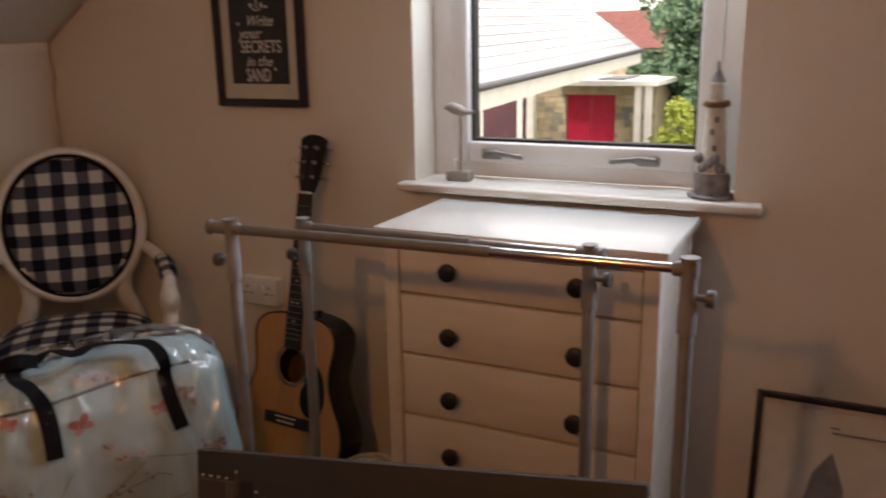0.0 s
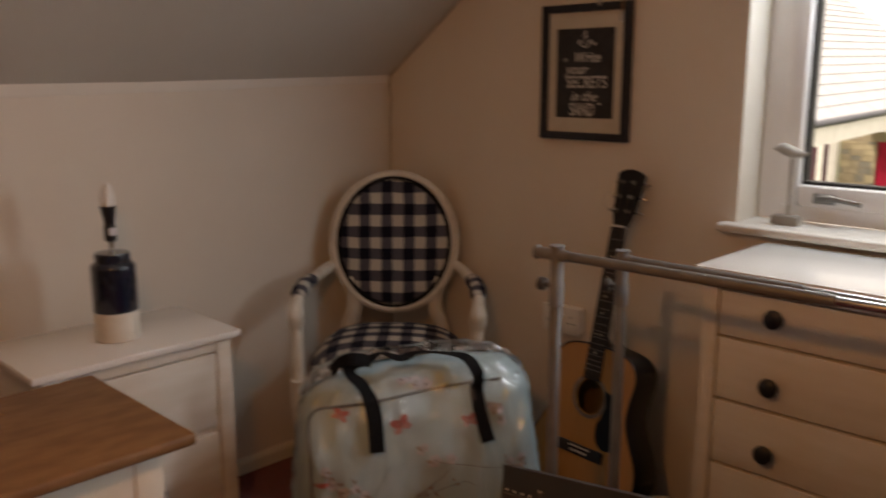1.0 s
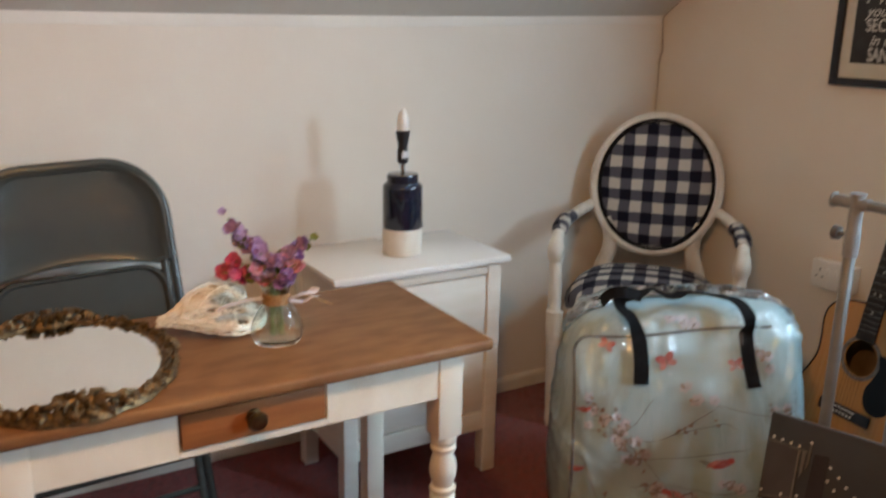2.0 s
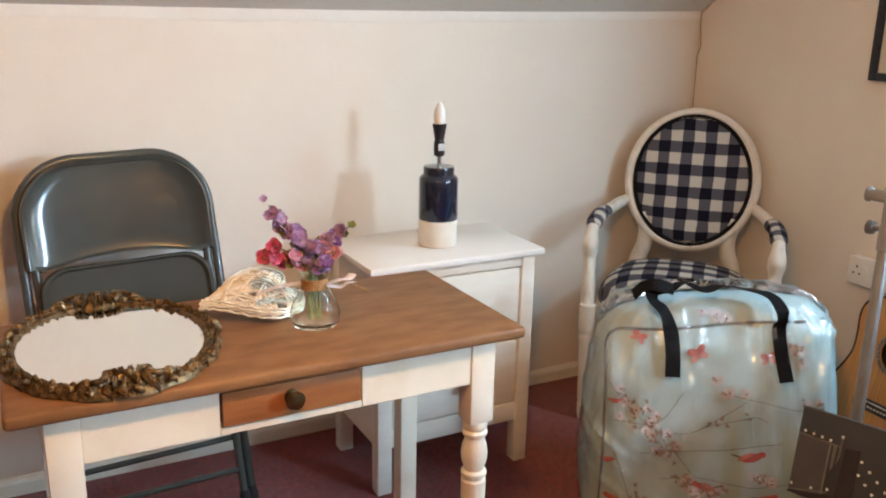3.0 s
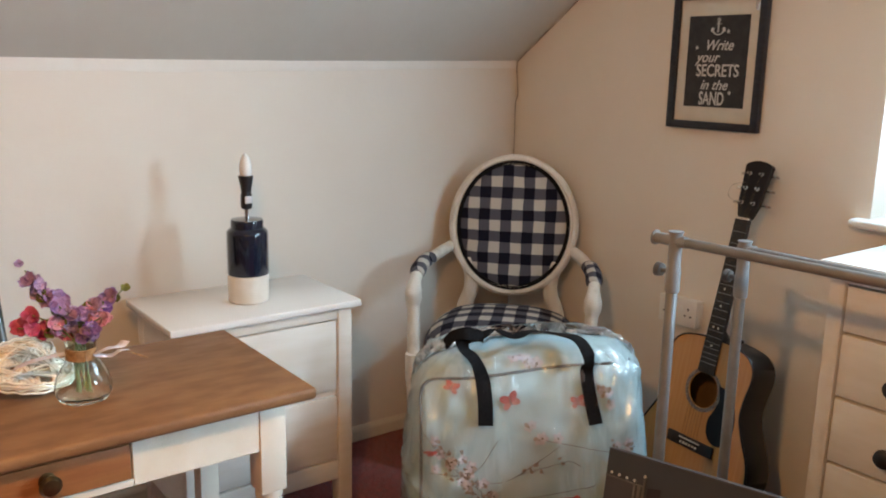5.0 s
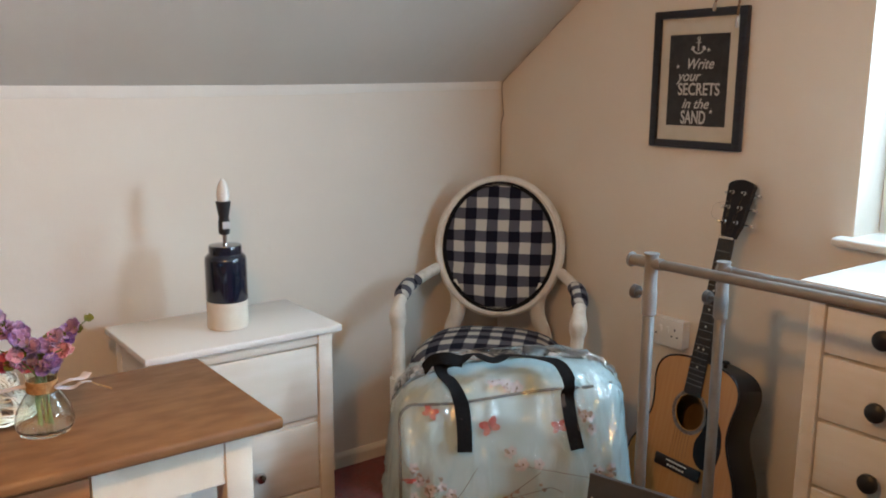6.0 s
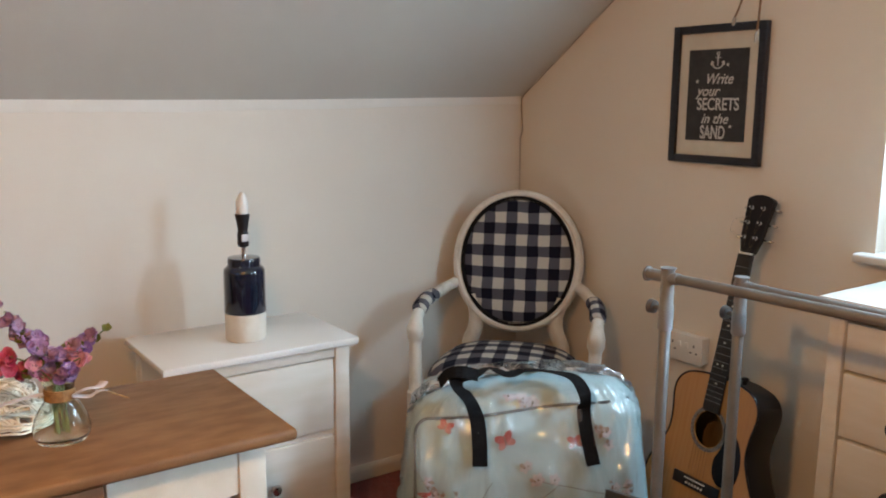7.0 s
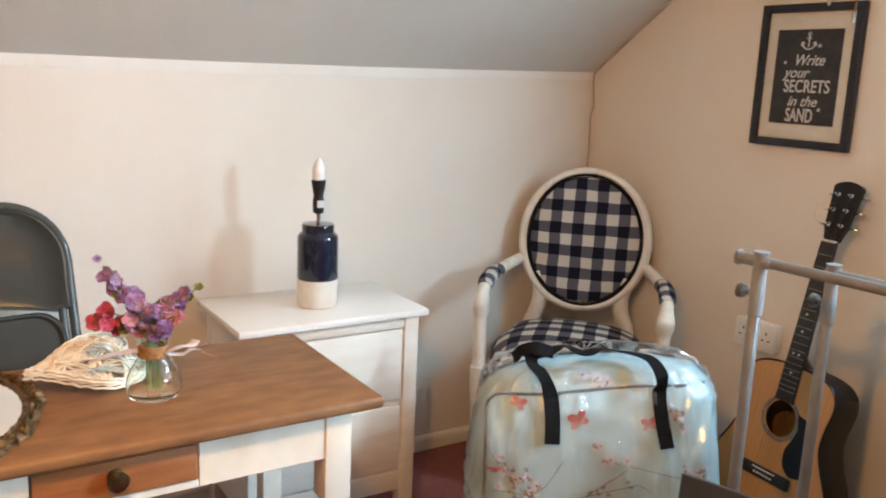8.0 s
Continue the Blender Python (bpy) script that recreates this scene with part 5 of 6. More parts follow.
def oval_mirror():
    t = thing("oval_mirror", pose(0.935, -2.283, 0.763), "oval mirror in an ornate gilt frame lying on the table", "mirror")
    ax, ay = 0.222, 0.172
    n = 96
    bm = bmesh.new()
    lathe(bm, [(0.0, 0.004), (1.0, 0.004), (1.0, 0.011), (0.0, 0.0111)], n, m=Matrix.Diagonal((ax - 0.012, ay - 0.012, 1, 1)), caps=False)
    bmesh.ops.remove_doubles(bm, verts=bm.verts, dist=1e-6)
    part("glass", bm, MIRROR, t, "clear mirror glass", smooth=False)
    bm = bmesh.new()
    prof = [(-0.013, 0.0), (-0.013, 0.010), (-0.009, 0.015), (-0.002, 0.016), (0.003, 0.010), (0.009, 0.013), (0.014, 0.009), (0.017, 0.0)]
    rings = []
    for i in range(n + 1):
        a = 2 * math.pi * i / n
        wob = 0.003 * math.sin(14 * a)
        rings.append([Vector(((ax + d + wob * (d > 0)) * math.cos(a), (ay + d + wob * (d > 0)) * math.sin(a), z * (1 + 0.15 * math.sin(28 * a)))) for d, z in prof])
    loft(bm, rings, caps=False)
    bmesh.ops.remove_doubles(bm, verts=bm.verts, dist=1e-6)
    part("frame", bm, GILT, t, "carved antique gilt frame")
    g = random.Random(11)

    def scroll(cx, cy, a0, r, turn, name="scroll", lift=0.020):
        """A carved C-scroll of tapering bar."""
        bm = bmesh.new()
        pts, rs = [], []
        for k in range(14):
            f = k / 13
            a = a0 + turn * f * 4.2
            rr = r * (1 - 0.72 * f)
            pts.append((cx + rr * math.cos(a), cy + rr * math.sin(a), lift + 0.006 * math.sin(3 * f)))
            rs.append(0.0062 * (1 - 0.4 * f) if f < 0.9 else 0.0065)
        tube(bm, pts, rs, 8)
        part(name, bm, GILT, t)

    def leaf(cx, cy, a, ln, wd, z=0.017):
        bm = bmesh.new()
        rings = []
        for k in range(8):
            f = k / 7
            w = wd * math.sin(math.pi * (0.12 + 0.86 * f)) * (1 + 0.25 * (k % 2))
            c0 = Vector((cx + ln * f * math.cos(a), cy + ln * f * math.sin(a), z + 0.010 * math.sin(math.pi * f) - 0.006 * f))
            sd = Vector((-math.sin(a), math.cos(a), 0))
            rings.append([c0 - sd * w + Vector((0, 0, -0.005)), c0 - sd * w * 0.5 + Vector((0, 0, 0.003)), c0 + Vector((0, 0, 0.0)), c0 + sd * w * 0.5 + Vector((0, 0, 0.003)), c0 + sd * w + Vector((0, 0, -0.005)), c0 + Vector((0, 0, -0.010))])
        loft(bm, rings)
        part("acanthus_leaf", bm, GILT, t)

    # two rows of small leaves with curls between them
    for i in range(64):
        a = 2 * math.pi * (i + 0.5) / 64
        tan = math.atan2(ay * math.cos(a), -ax * math.sin(a))
        for d, z in ((0.001, 0.014), (0.011, 0.011)):
            x, y = (ax + d) * math.cos(a), (ay + d) * math.sin(a)
            leaf(x, y, tan + g.uniform(0.1, 0.55) * (1 if (i + (d > 0)) % 2 else -1), g.uniform(0.014, 0.021), g.uniform(0.0032, 0.0050), z)
        if i % 3 == 0:
            scroll((ax + 0.014) * math.cos(a), (ay + 0.014) * math.sin(a), g.uniform(0, 6.28), g.uniform(0.006, 0.009), g.choice((-1, 1)), lift=0.011)
    # a carved crest at the middle of each long side: a fan over the glass between two volutes, on a low mound
    for sx, shift, size in ((-1, 0.012, 0.85), (1, -0.010, 0.75)):
        x0 = sx * (ax + shift)
        bm = bmesh.new()
        rings = []
        for f, h in ((1.0, 0.006), (0.92, 0.016), (0.7, 0.022), (0.4, 0.026), (0.05, 0.027)):
            rings.append([Vector((x0 + sx * (-0.012 + f * 0.032 * math.cos(b)) * size, f * (0.050 + 0.009 * math.cos(5 * b)) * size * math.sin(b), h + 0.002 * math.sin(9 * b))) for b in [2 * math.pi * k / 40 for k in range(40)]])
        loft(bm, rings)
        part("crest", bm, GILT, t, "carved gilt crest")
        for k in range(6):
            q = (k - 2.5) / 2.5 + g.uniform(-0.1, 0.1)
            leaf(x0 - sx * 0.010 * size, q * 0.030 * size, math.atan2(0.75 * q, -sx), (0.048 - 0.016 * abs(q)) * size, 0.0065 * size, 0.026)
            leaf(x0 + sx * 0.002, q * 0.036 * size, math.atan2(0.8 * q, sx * 0.7), (0.030 - 0.010 * abs(q)) * size, 0.0060 * size, 0.024)
        for s in (-1, 1):
            scroll(x0 - sx * 0.006, s * 0.054 * size, math.pi / 2 * s, 0.018 * size, -s * sx, lift=0.022)
            scroll(x0 - sx * 0.022 * size, s * 0.036 * size, 0.0, 0.013 * size, s, lift=0.024)
            leaf(x0 - sx * 0.006, s * 0.066 * size, math.atan2(s, -sx * 0.3), 0.034, 0.0065, 0.018)
        bm = bmesh.new()
        bmesh.ops.create_uvsphere(bm, u_segments=14, v_segments=9, radius=0.010 * size, matrix=Matrix.Translation((x0 - sx * 0.006, 0, 0.030)))
        part("boss", bm, GILT, t)
    for sy in (-1, 1):
        leaf(0.0, sy * (ay + 0.002), sy * 1.2, 0.026, 0.008)
        leaf(0.0, sy * (ay + 0.002), sy * 2.0, 0.026, 0.008)


oval_mirror()


def wicker_heart():
    m = pose(0.868, -1.996, 0.7625, 0, 0, 100) @ pose(0, 0, 0.042, 15, 0, 0)
    t = thing("wicker_heart", m, "white wicker heart lying on the table", "ornament")
    g = random.Random(3)

    def rim(a):
        """The heart's outline; its tip points along -x."""
        return Vector(((13 * math.cos(a) - 5 * math.cos(2 * a) - 2 * math.cos(3 * a) - math.cos(4 * a)) * 0.0070, 16 * math.sin(a) ** 3 * 0.0053, 0))

    edge = [rim(2 * math.pi * i / 240) for i in range(240)]
    reach = {}
    for p in edge:
        k = round(math.degrees(math.atan2(p.y, p.x)) / 4)
        reach[k] = max(reach.get(k, 0), p.length)

    def dome(p):
        k = round(math.degrees(math.atan2(p.y, p.x)) / 4)
        far = reach.get(k) or reach.get(k + 1) or reach.get(k - 1) or 0.06
        return 0.020 * max(0.0, 1 - (p.length / far) ** 2) ** 0.7

    for k in range(4):
        bm = bmesh.new()
        tube(bm, [rim(2 * math.pi * i / 72) * (1.0 - 0.025 * (k % 2)) + Vector((0, 0, 0.006 * (k - 1.5) + 0.002 * math.sin(9 * i + k))) for i in range(73)], 0.0022, 6)
        part("rim_cane", bm, WICKER, t)
    # points at even steps along the outline
    run = [0.0]
    for p, q in zip(edge, edge[1:] + edge[:1]):
        run.append(run[-1] + (q - p).length)

    def along(f):
        f = (f % 1.0) * run[-1]
        k = next(i for i in range(240) if run[i + 1] >= f)
        return edge[k].lerp(edge[(k + 1) % 240], (f - run[k]) / (run[k + 1] - run[k]))

    for k in range(84):
        top = 1 if k % 4 else -0.75
        a = (k * 0.382 + g.uniform(-0.03, 0.03)) % 1.0
        p0, p1 = along(a), along(a + g.uniform(0.22, 0.62))
        bow = Vector((g.uniform(-0.006, 0.006), g.uniform(-0.006, 0.006), 0))
        off = g.uniform(-0.004, 0.006)
        pts = []
        for i in range(11):
            f = i / 10
            p = p0.lerp(p1, f) + bow * math.sin(math.pi * f)
            pts.append(p + Vector((0, 0, top * dome(p) + off * math.sin(math.pi * f))))
        bm = bmesh.new()
        tube(bm, pts, g.uniform(0.0022, 0.0034), 6, flat=0.6)
        part("cane", bm, WICKER, t)


wicker_heart()


def flower_vase():
    t = thing("flower_vase", pose(0.980, -1.908, 0.762), "pear-shaped glass vase with purple and pink artificial flowers", "vase")
    outer = [(0.032, 0.000), (0.043, 0.003), (0.0495, 0.015), (0.0500, 0.028), (0.0445, 0.047), (0.034, 0.066), (0.0245, 0.080), (0.0225, 0.090), (0.026, 0.105), (0.034, 0.130), (0.040, 0.150)]
    inner = [(r - 0.0025, max(z, 0.008)) for r, z in reversed(outer) if z > 0.002]
    bm = bmesh.new()
    lathe(bm, outer + inner, 40)
    v = part("vase_glass", bm, CLEAR, t, "clear glass")
    v.visible_shadow = False
    bm = bmesh.new()
    for k in range(6):
        tube(bm, [(0.0250 * math.cos(2 * math.pi * i / 20), 0.0250 * math.sin(2 * math.pi * i / 20), 0.080 + 0.0035 * k) for i in range(21)], 0.0021, 6)
    part("twine", bm, TWINE, t, "brown twine round the neck")
    # ribbon tails
    for ctrl in (((0.02, 0.018, 0.088), (0.030, 0.040, 0.098), (0.020, 0.062, 0.094), (0.012, 0.075, 0.100)), ((0.02, 0.018, 0.086), (0.026, 0.045, 0.082), (0.030, 0.058, 0.090), (0.02, 0.072, 0.086)), ((-0.01, -0.022, 0.088), (-0.015, -0.05, 0.086), (-0.02, -0.085, 0.080), (-0.03, -0.105, 0.070))):
        bm = bmesh.new()
        tube(bm, curve(ctrl, 5), 0.0105, 8, flat=0.14)
        part("ribbon", bm, RIBBON, t, "white satin ribbon")
    bm = bmesh.new()
    tube(bm, curve([(0.0, 0.024, 0.084), (-0.02, 0.07, 0.078), (-0.03, 0.10, 0.060), (-0.022, 0.125, 0.048)], 5), 0.0016, 6)
    part("twine_tail", bm, TWINE, t)
    g = random.Random(8)
    # sprays: (tip, kind of blossoms along the upper part)
    sprays = (((-0.050, -0.072, 0.240), "lilac"), ((-0.030, -0.050, 0.210), "lilac"), ((-0.010, -0.098, 0.148), "red"), ((0.000, -0.075, 0.170), "red"), ((-0.020, 0.040, 0.165), "pink"),
              ((-0.040, 0.070, 0.178), "purple"), ((-0.055, 0.095, 0.180), "bud"), ((0.030, 0.010, 0.128), "violet"), ((0.020, -0.035, 0.185), "lilac"), ((0.015, 0.035, 0.152), "pink"))
    mats = {"lilac": (PETAL_LILAC, PETAL_PURPLE), "red": (PETAL_RED, PETAL_PINK), "pink": (PETAL_PINK, PETAL_LILAC), "purple": (PETAL_PURPLE, PETAL_VIOLET), "violet": (PETAL_VIOLET, PETAL_PURPLE), "bud": (BUD, PETAL_PURPLE)}

    def blossom(c, r, mat, parent):
        bm = bmesh.new()
        ax0 = Vector((g.uniform(0.2, 1), g.uniform(-0.6, 0.5), g.uniform(0.0, 0.8))).normalized()
        q = ax0.to_track_quat("Z", "Y").to_matrix()
        k = g.choice((4, 5, 5))
        for i in range(k):
            a = 2 * math.pi * i / k + g.uniform(-0.25, 0.25)
            rows = []
            for u in range(5):
                f = u / 4
                wd = r * 0.62 * math.sin(math.pi * min(1, 0.15 + 0.75 * f)) ** 0.8
                cup = 0.55 * r * f * f * g.uniform(0.5, 1.1)
                rows.append([q @ Vector((r * f * math.cos(a) - w * wd * math.sin(a), r * f * math.sin(a) + w * wd * math.cos(a), cup + 0.10 * r * abs(w) + r * 0.20 * g.uniform(-1, 1))) + c for w in (-1, -0.4, 0.4, 1)])
            loft(bm, rows, closed=False)
        bmesh.ops.solidify(bm, geom=bm.faces[:], thickness=0.0005)
        part("blossom", bm, mat, parent, sharp=180)

    for tip, kind in sprays:
        tip = Vector(tip)
        base = Vector((g.uniform(-0.012, 0.012), g.uniform(-0.012, 0.012), 0.012))
        neck = Vector((g.uniform(-0.010, 0.010), g.uniform(-0.010, 0.010), 0.092))
        bm = bmesh.new()
        path = curve([base, neck, neck.lerp(tip, 0.5) + Vector((0, 0, 0.015)), tip], 6)
        tube(bm, path, 0.0014, 6)
        st = part("stem", bm, STEM, t, "green plastic stem")
        a, b = mats[kind]
        count = {"lilac": 11, "red": 5, "pink": 7, "purple": 6, "violet": 6, "bud": 3}[kind]
        for i in range(count):
            f = 1 - 0.42 * i / count
            p = path[min(len(path) - 1, int(f * (len(path) - 1)))] + Vector((g.uniform(-0.014, 0.014), g.uniform(-0.014, 0.014), g.uniform(-0.010, 0.010)))
            r = g.uniform(0.011, 0.017) * (0.65 if kind == "bud" or (kind == "lilac" and i == 0) else 1.0)
            blossom(p, r, a if g.random() < 0.65 else b, st)
        for i in range(2):
            p = path[int(g.uniform(0.6, 0.95) * (len(path) - 1))] + Vector((g.uniform(-0.01, 0.01), g.uniform(-0.01, 0.01), g.uniform(-0.01, 0.01)))
            blossom(p, 0.010, BUD, st)


flower_vase()


def table_lamp():
    t = thing("table_lamp", pose(0.320, -1.288, 0.700), "navy and white ceramic table lamp without its shade", "lamp")
    bm = bmesh.new()
    lathe(bm, [(0.050, 0.0), (0.0555, 0.002), (0.0575, 0.006), (0.0575, 0.080)], 48)
    part("base", bm, LAMP_WHITE, t, "unglazed white lower band")
    bm = bmesh.new()
    lathe(bm, [(0.0570, 0.0802), (0.0582, 0.083), (0.0580, 0.195), (0.0570, 0.204), (0.052, 0.210), (0.0465, 0.214), (0.0455, 0.219), (0.0460, 0.232), (0.044, 0.238), (0.020, 0.240)], 48)
    part("body", bm, NAVY, t, "glossy navy glaze")
    bm = bmesh.new()
    lathe(bm, [(0.006, 0.238), (0.006, 0.272)], 16)
    part("stem", bm, CHROME, t)
    bm = bmesh.new()
    lathe(bm, [(0.008, 0.266), (0.015, 0.270), (0.016, 0.278), (0.016, 0.306), (0.0135, 0.314), (0.014, 0.318), (0.0205, 0.356), (0.021, 0.361), (0.016, 0.362)], 24)
    h = part("bulb_holder", bm, BLACK, t, "black bulb holder")
    part("switch_label", boxed(0.0150, 0.0172, -0.011, 0.011, 0.285, 0.305, bevel=0.0008), CARD, h, "small white sticker")
    bm = bmesh.new()
    lathe(bm, [(0.0135, 0.358), (0.0175, 0.372), (0.0178, 0.385), (0.0150, 0.402), (0.0095, 0.416), (0.004, 0.423), (0.001, 0.4245)], 24)
    part("bulb", bm, BULB, t, "opal candle bulb")
    bm = bmesh.new()
    tube(bm, curve([(-0.05, 0.02, 0.006), (-0.09, 0.05, 0.005), (-0.12, 0.045, 0.005), (-0.165, 0.02, 0.006), (-0.19, 0.0, -0.02), (-0.195, -0.01, -0.12)], 6), 0.0028, 8)
    part("cable", bm, SOCKET, t)


table_lamp()


def socket():
    """A double socket on a surface-mounted box."""
    t = thing("power_socket", pose(0.873, 0, 0.604), "white double power socket on a raised wall box", "socket")
    part("back_box", boxed(-0.072, 0.072, -0.030, -0.0005, -0.043, 0.043, bevel=0.002), SOCKET, t)
    part("plate", boxed(-0.074, 0.074, -0.040, -0.0302, -0.045, 0.045, bevel=0.003), SOCKET, t, "white plastic face plate")
    for s in (-1, 1):
        for dx, dz, w, h in ((0, 0.014, 0.0045, 0.009), (-0.011, -0.008, 0.0075, 0.0045), (0.011, -0.008, 0.0075, 0.0045)):
            cx = s * 0.042
            part("pin_slot", boxed(cx + dx - w / 2, cx + dx + w / 2, -0.0407, -0.0395, dz - h / 2, dz + h / 2), BLACK, t)
        part("switch", boxed(s * 0.014 - 0.006, s * 0.014 + 0.006, -0.0435, -0.0395, 0.002, 0.022, bevel=0.0015), SOCKET, t)


socket()


def letters(name, body, size, m, mat, parent, shear=0.0, width=None, bold=0.0):
    cu = bpy.data.curves.new(name, "FONT")
    cu.body, cu.size, cu.extrude, cu.shear, cu.offset = body, size, 0.0004, shear, bold
    cu.align_x, cu.align_y = "CENTER", "CENTER"
    tmp = new(name, cu)
    me = bpy.data.meshes.new_from_object(tmp.evaluated_get(bpy.context.evaluated_depsgraph_get()))
    bpy.data.objects.remove(tmp)
    bpy.data.curves.remove(cu)
    if width:
        xs = [v.co.x for v in me.vertices]
        k = width / (max(xs) - min(xs))
        for v in me.vertices:
            v.co.x *= k
    me.materials.append(mat)
    ob = new(name, me)
    ob.parent = parent
    ob.matrix_local = m
    return ob


def frame_bars(t, w, h, fw, dp, mat):
    """Four mitred-looking bars of a picture frame in the local xz plane, front at y = -dp."""
    for bx in ((-w, -w + fw, -dp, 0, -h, h), (w - fw, w, -dp, 0, -h, h), (-w + fw, w - fw, -dp + 0.0005, 0, h - fw, h), (-w + fw, w - fw, -dp + 0.0005, 0, -h, -h + fw)):
        part("frame_bar", boxed(*bx, bevel=0.002), mat, t, "black frame")


def quote_picture():
    w, h = 0.165, 0.208
    t = thing("framed_quote", pose(0.921, -0.002, 1.405), "black framed chalkboard style quote print on the wall", "picture")
    frame_bars(t, w, h, 0.024, 0.022, FRAME_BLACK)
    part("mount", boxed(-w + 0.022, w - 0.022, -0.010, -0.002, -h + 0.022, h - 0.022), MOUNT, t, "cream mount")
    pr = part("print", boxed(-0.107, 0.107, -0.0125, -0.0105, -0.139, 0.135), POSTER, t, "black print with white lettering")
    def at(x, z):
        return pose(x, -0.0130, z, 90, 0, 0)
    letters("lettering", "Write", 0.044, at(0.006, 0.046), INK, pr, 0.35, 0.094, 0.0004)
    letters("lettering", "your", 0.044, at(-0.032, 0.010), INK, pr, 0.35, 0.090, 0.0004)
    letters("lettering", "SECRETS", 0.052, at(0.008, -0.030), INK, pr, 0.0, 0.150, 0.0007)
    letters("lettering", "in the", 0.042, at(-0.002, -0.073), INK, pr, 0.35, 0.098, 0.0004)
    letters("lettering", "SAND", 0.056, at(-0.006, -0.115), INK, pr, 0.0, 0.090, 0.0009)
    bm = bmesh.new()
    y = -0.0132
    tube(bm, [(0, y, 0.118), (0, y, 0.085)], 0.0018, 6)
    tube(bm, curve([(-0.021, y, 0.098), (-0.015, y, 0.084), (0, y, 0.078), (0.015, y, 0.084), (0.021, y, 0.098)], 5), 0.0020, 6)
    tube(bm, [(-0.009, y, 0.110), (0.009, y, 0.110)], 0.0015, 6)
    tube(bm, [(0.0045 * math.cos(2 * math.pi * i / 12), y, 0.122 + 0.0045 * math.sin(2 * math.pi * i / 12)) for i in range(13)], 0.0012, 6)
    for s in (-1, 1):
        tube(bm, [(s * 0.021, y, 0.099), (s * 0.024, y, 0.088)], 0.0022, 6)
        tube(bm, [(s * 0.021, y, 0.099), (s * 0.014, y, 0.095)], 0.0022, 6)
    part("anchor_motif", bm, INK, pr, "white anchor shape")
    for x, z in ((0.036, 0.088), (-0.072, 0.040), (0.057, -0.094)):
        bm = bmesh.new()
        pts = [(x + (0.007 if i % 2 == 0 else 0.003) * math.sin(math.pi * i / 5), z + (0.007 if i % 2 == 0 else 0.003) * math.cos(math.pi * i / 5)) for i in range(10)]
        loft(bm, [[Vector((a, yy, b)) for a, b in pts] for yy in (-0.0126, -0.0134)])
        part("star_motif", bm, INK, pr)


quote_picture()


def hanging_cords():
    for ctrl, tip in (([(1.075, -0.035, 2.34), (1.05, -0.045, 1.95), (1.035, -0.05, 1.75), (1.012, -0.05, 1.66), (0.996, -0.05, 1.625)], (0.992, -0.05, 1.600)), ([(1.10, -0.035, 2.34), (1.09, -0.045, 1.95), (1.082, -0.05, 1.75), (1.078, -0.05, 1.66), (1.073, -0.05, 1.580)], (1.071, -0.05, 1.548))):
        t = thing("hanging_cord", pose(0, 0, 0), "thin brown cord with a clear plastic tip hanging down", "cord", "cords above the picture")
        bm = bmesh.new()
        tube(bm, curve(ctrl, 6), 0.0032, 8)
        part("cord", bm, CORD, t)
        bm = bmesh.new()
        a, b = Vector(ctrl[-1]), Vector(tip)
        tube(bm, [a, a.lerp(b, 0.3), a.lerp(b, 0.8), b], [0.0042, 0.0060, 0.0055, 0.002], 12)
        part("tip", bm, PLASTIC_TIP, t, "clear plastic tip")


hanging_cords()


def floor_picture():
    t = thing("framed_print", pose(2.70, -0.115, 0.275) @ pose(0, 0, 0, -11, 0, 0), "black framed print leaning on the wall on the floor", "picture")
    w, h = 0.285, 0.272
    frame_bars(t, w, h, 0.016, 0.020, FRAME_BLACK)
    part("mount", boxed(-w + 0.014, w - 0.014, -0.010, -0.002, -h + 0.014, h - 0.014), MOUNT, t, "cream mount")
    part("inner_frame", boxed(-w + 0.026, w - 0.026, -0.0125, -0.0103, h - 0.034, h - 0.030), CARD, t)
    part("inner_frame", boxed(-w + 0.026, -w + 0.030, -0.0125, -0.0103, -h + 0.03, h - 0.034), CARD, t)
    bm = bmesh.new()
    loft(bm, [[Vector((x, yy, z)) for x, z in ((-0.19, -0.20), (-0.07, -0.20), (-0.075, 0.06), (-0.105, 0.145), (-0.115, 0.135), (-0.145, 0.09), (-0.17, -0.02))] for yy in (-0.0104, -0.0118)])
    part("print_shape", bm, GREY_BLUE, t, "grey-blue tapering printed shape")
    for x0, x1, z in ((-0.115, -0.095, 0.205), (-0.11, 0.05, 0.193)):
        part("print_bar", boxed(x0, x1, -0.0115, -0.0103, z - 0.003, z + 0.002), GREY_BLUE, t)


floor_picture()


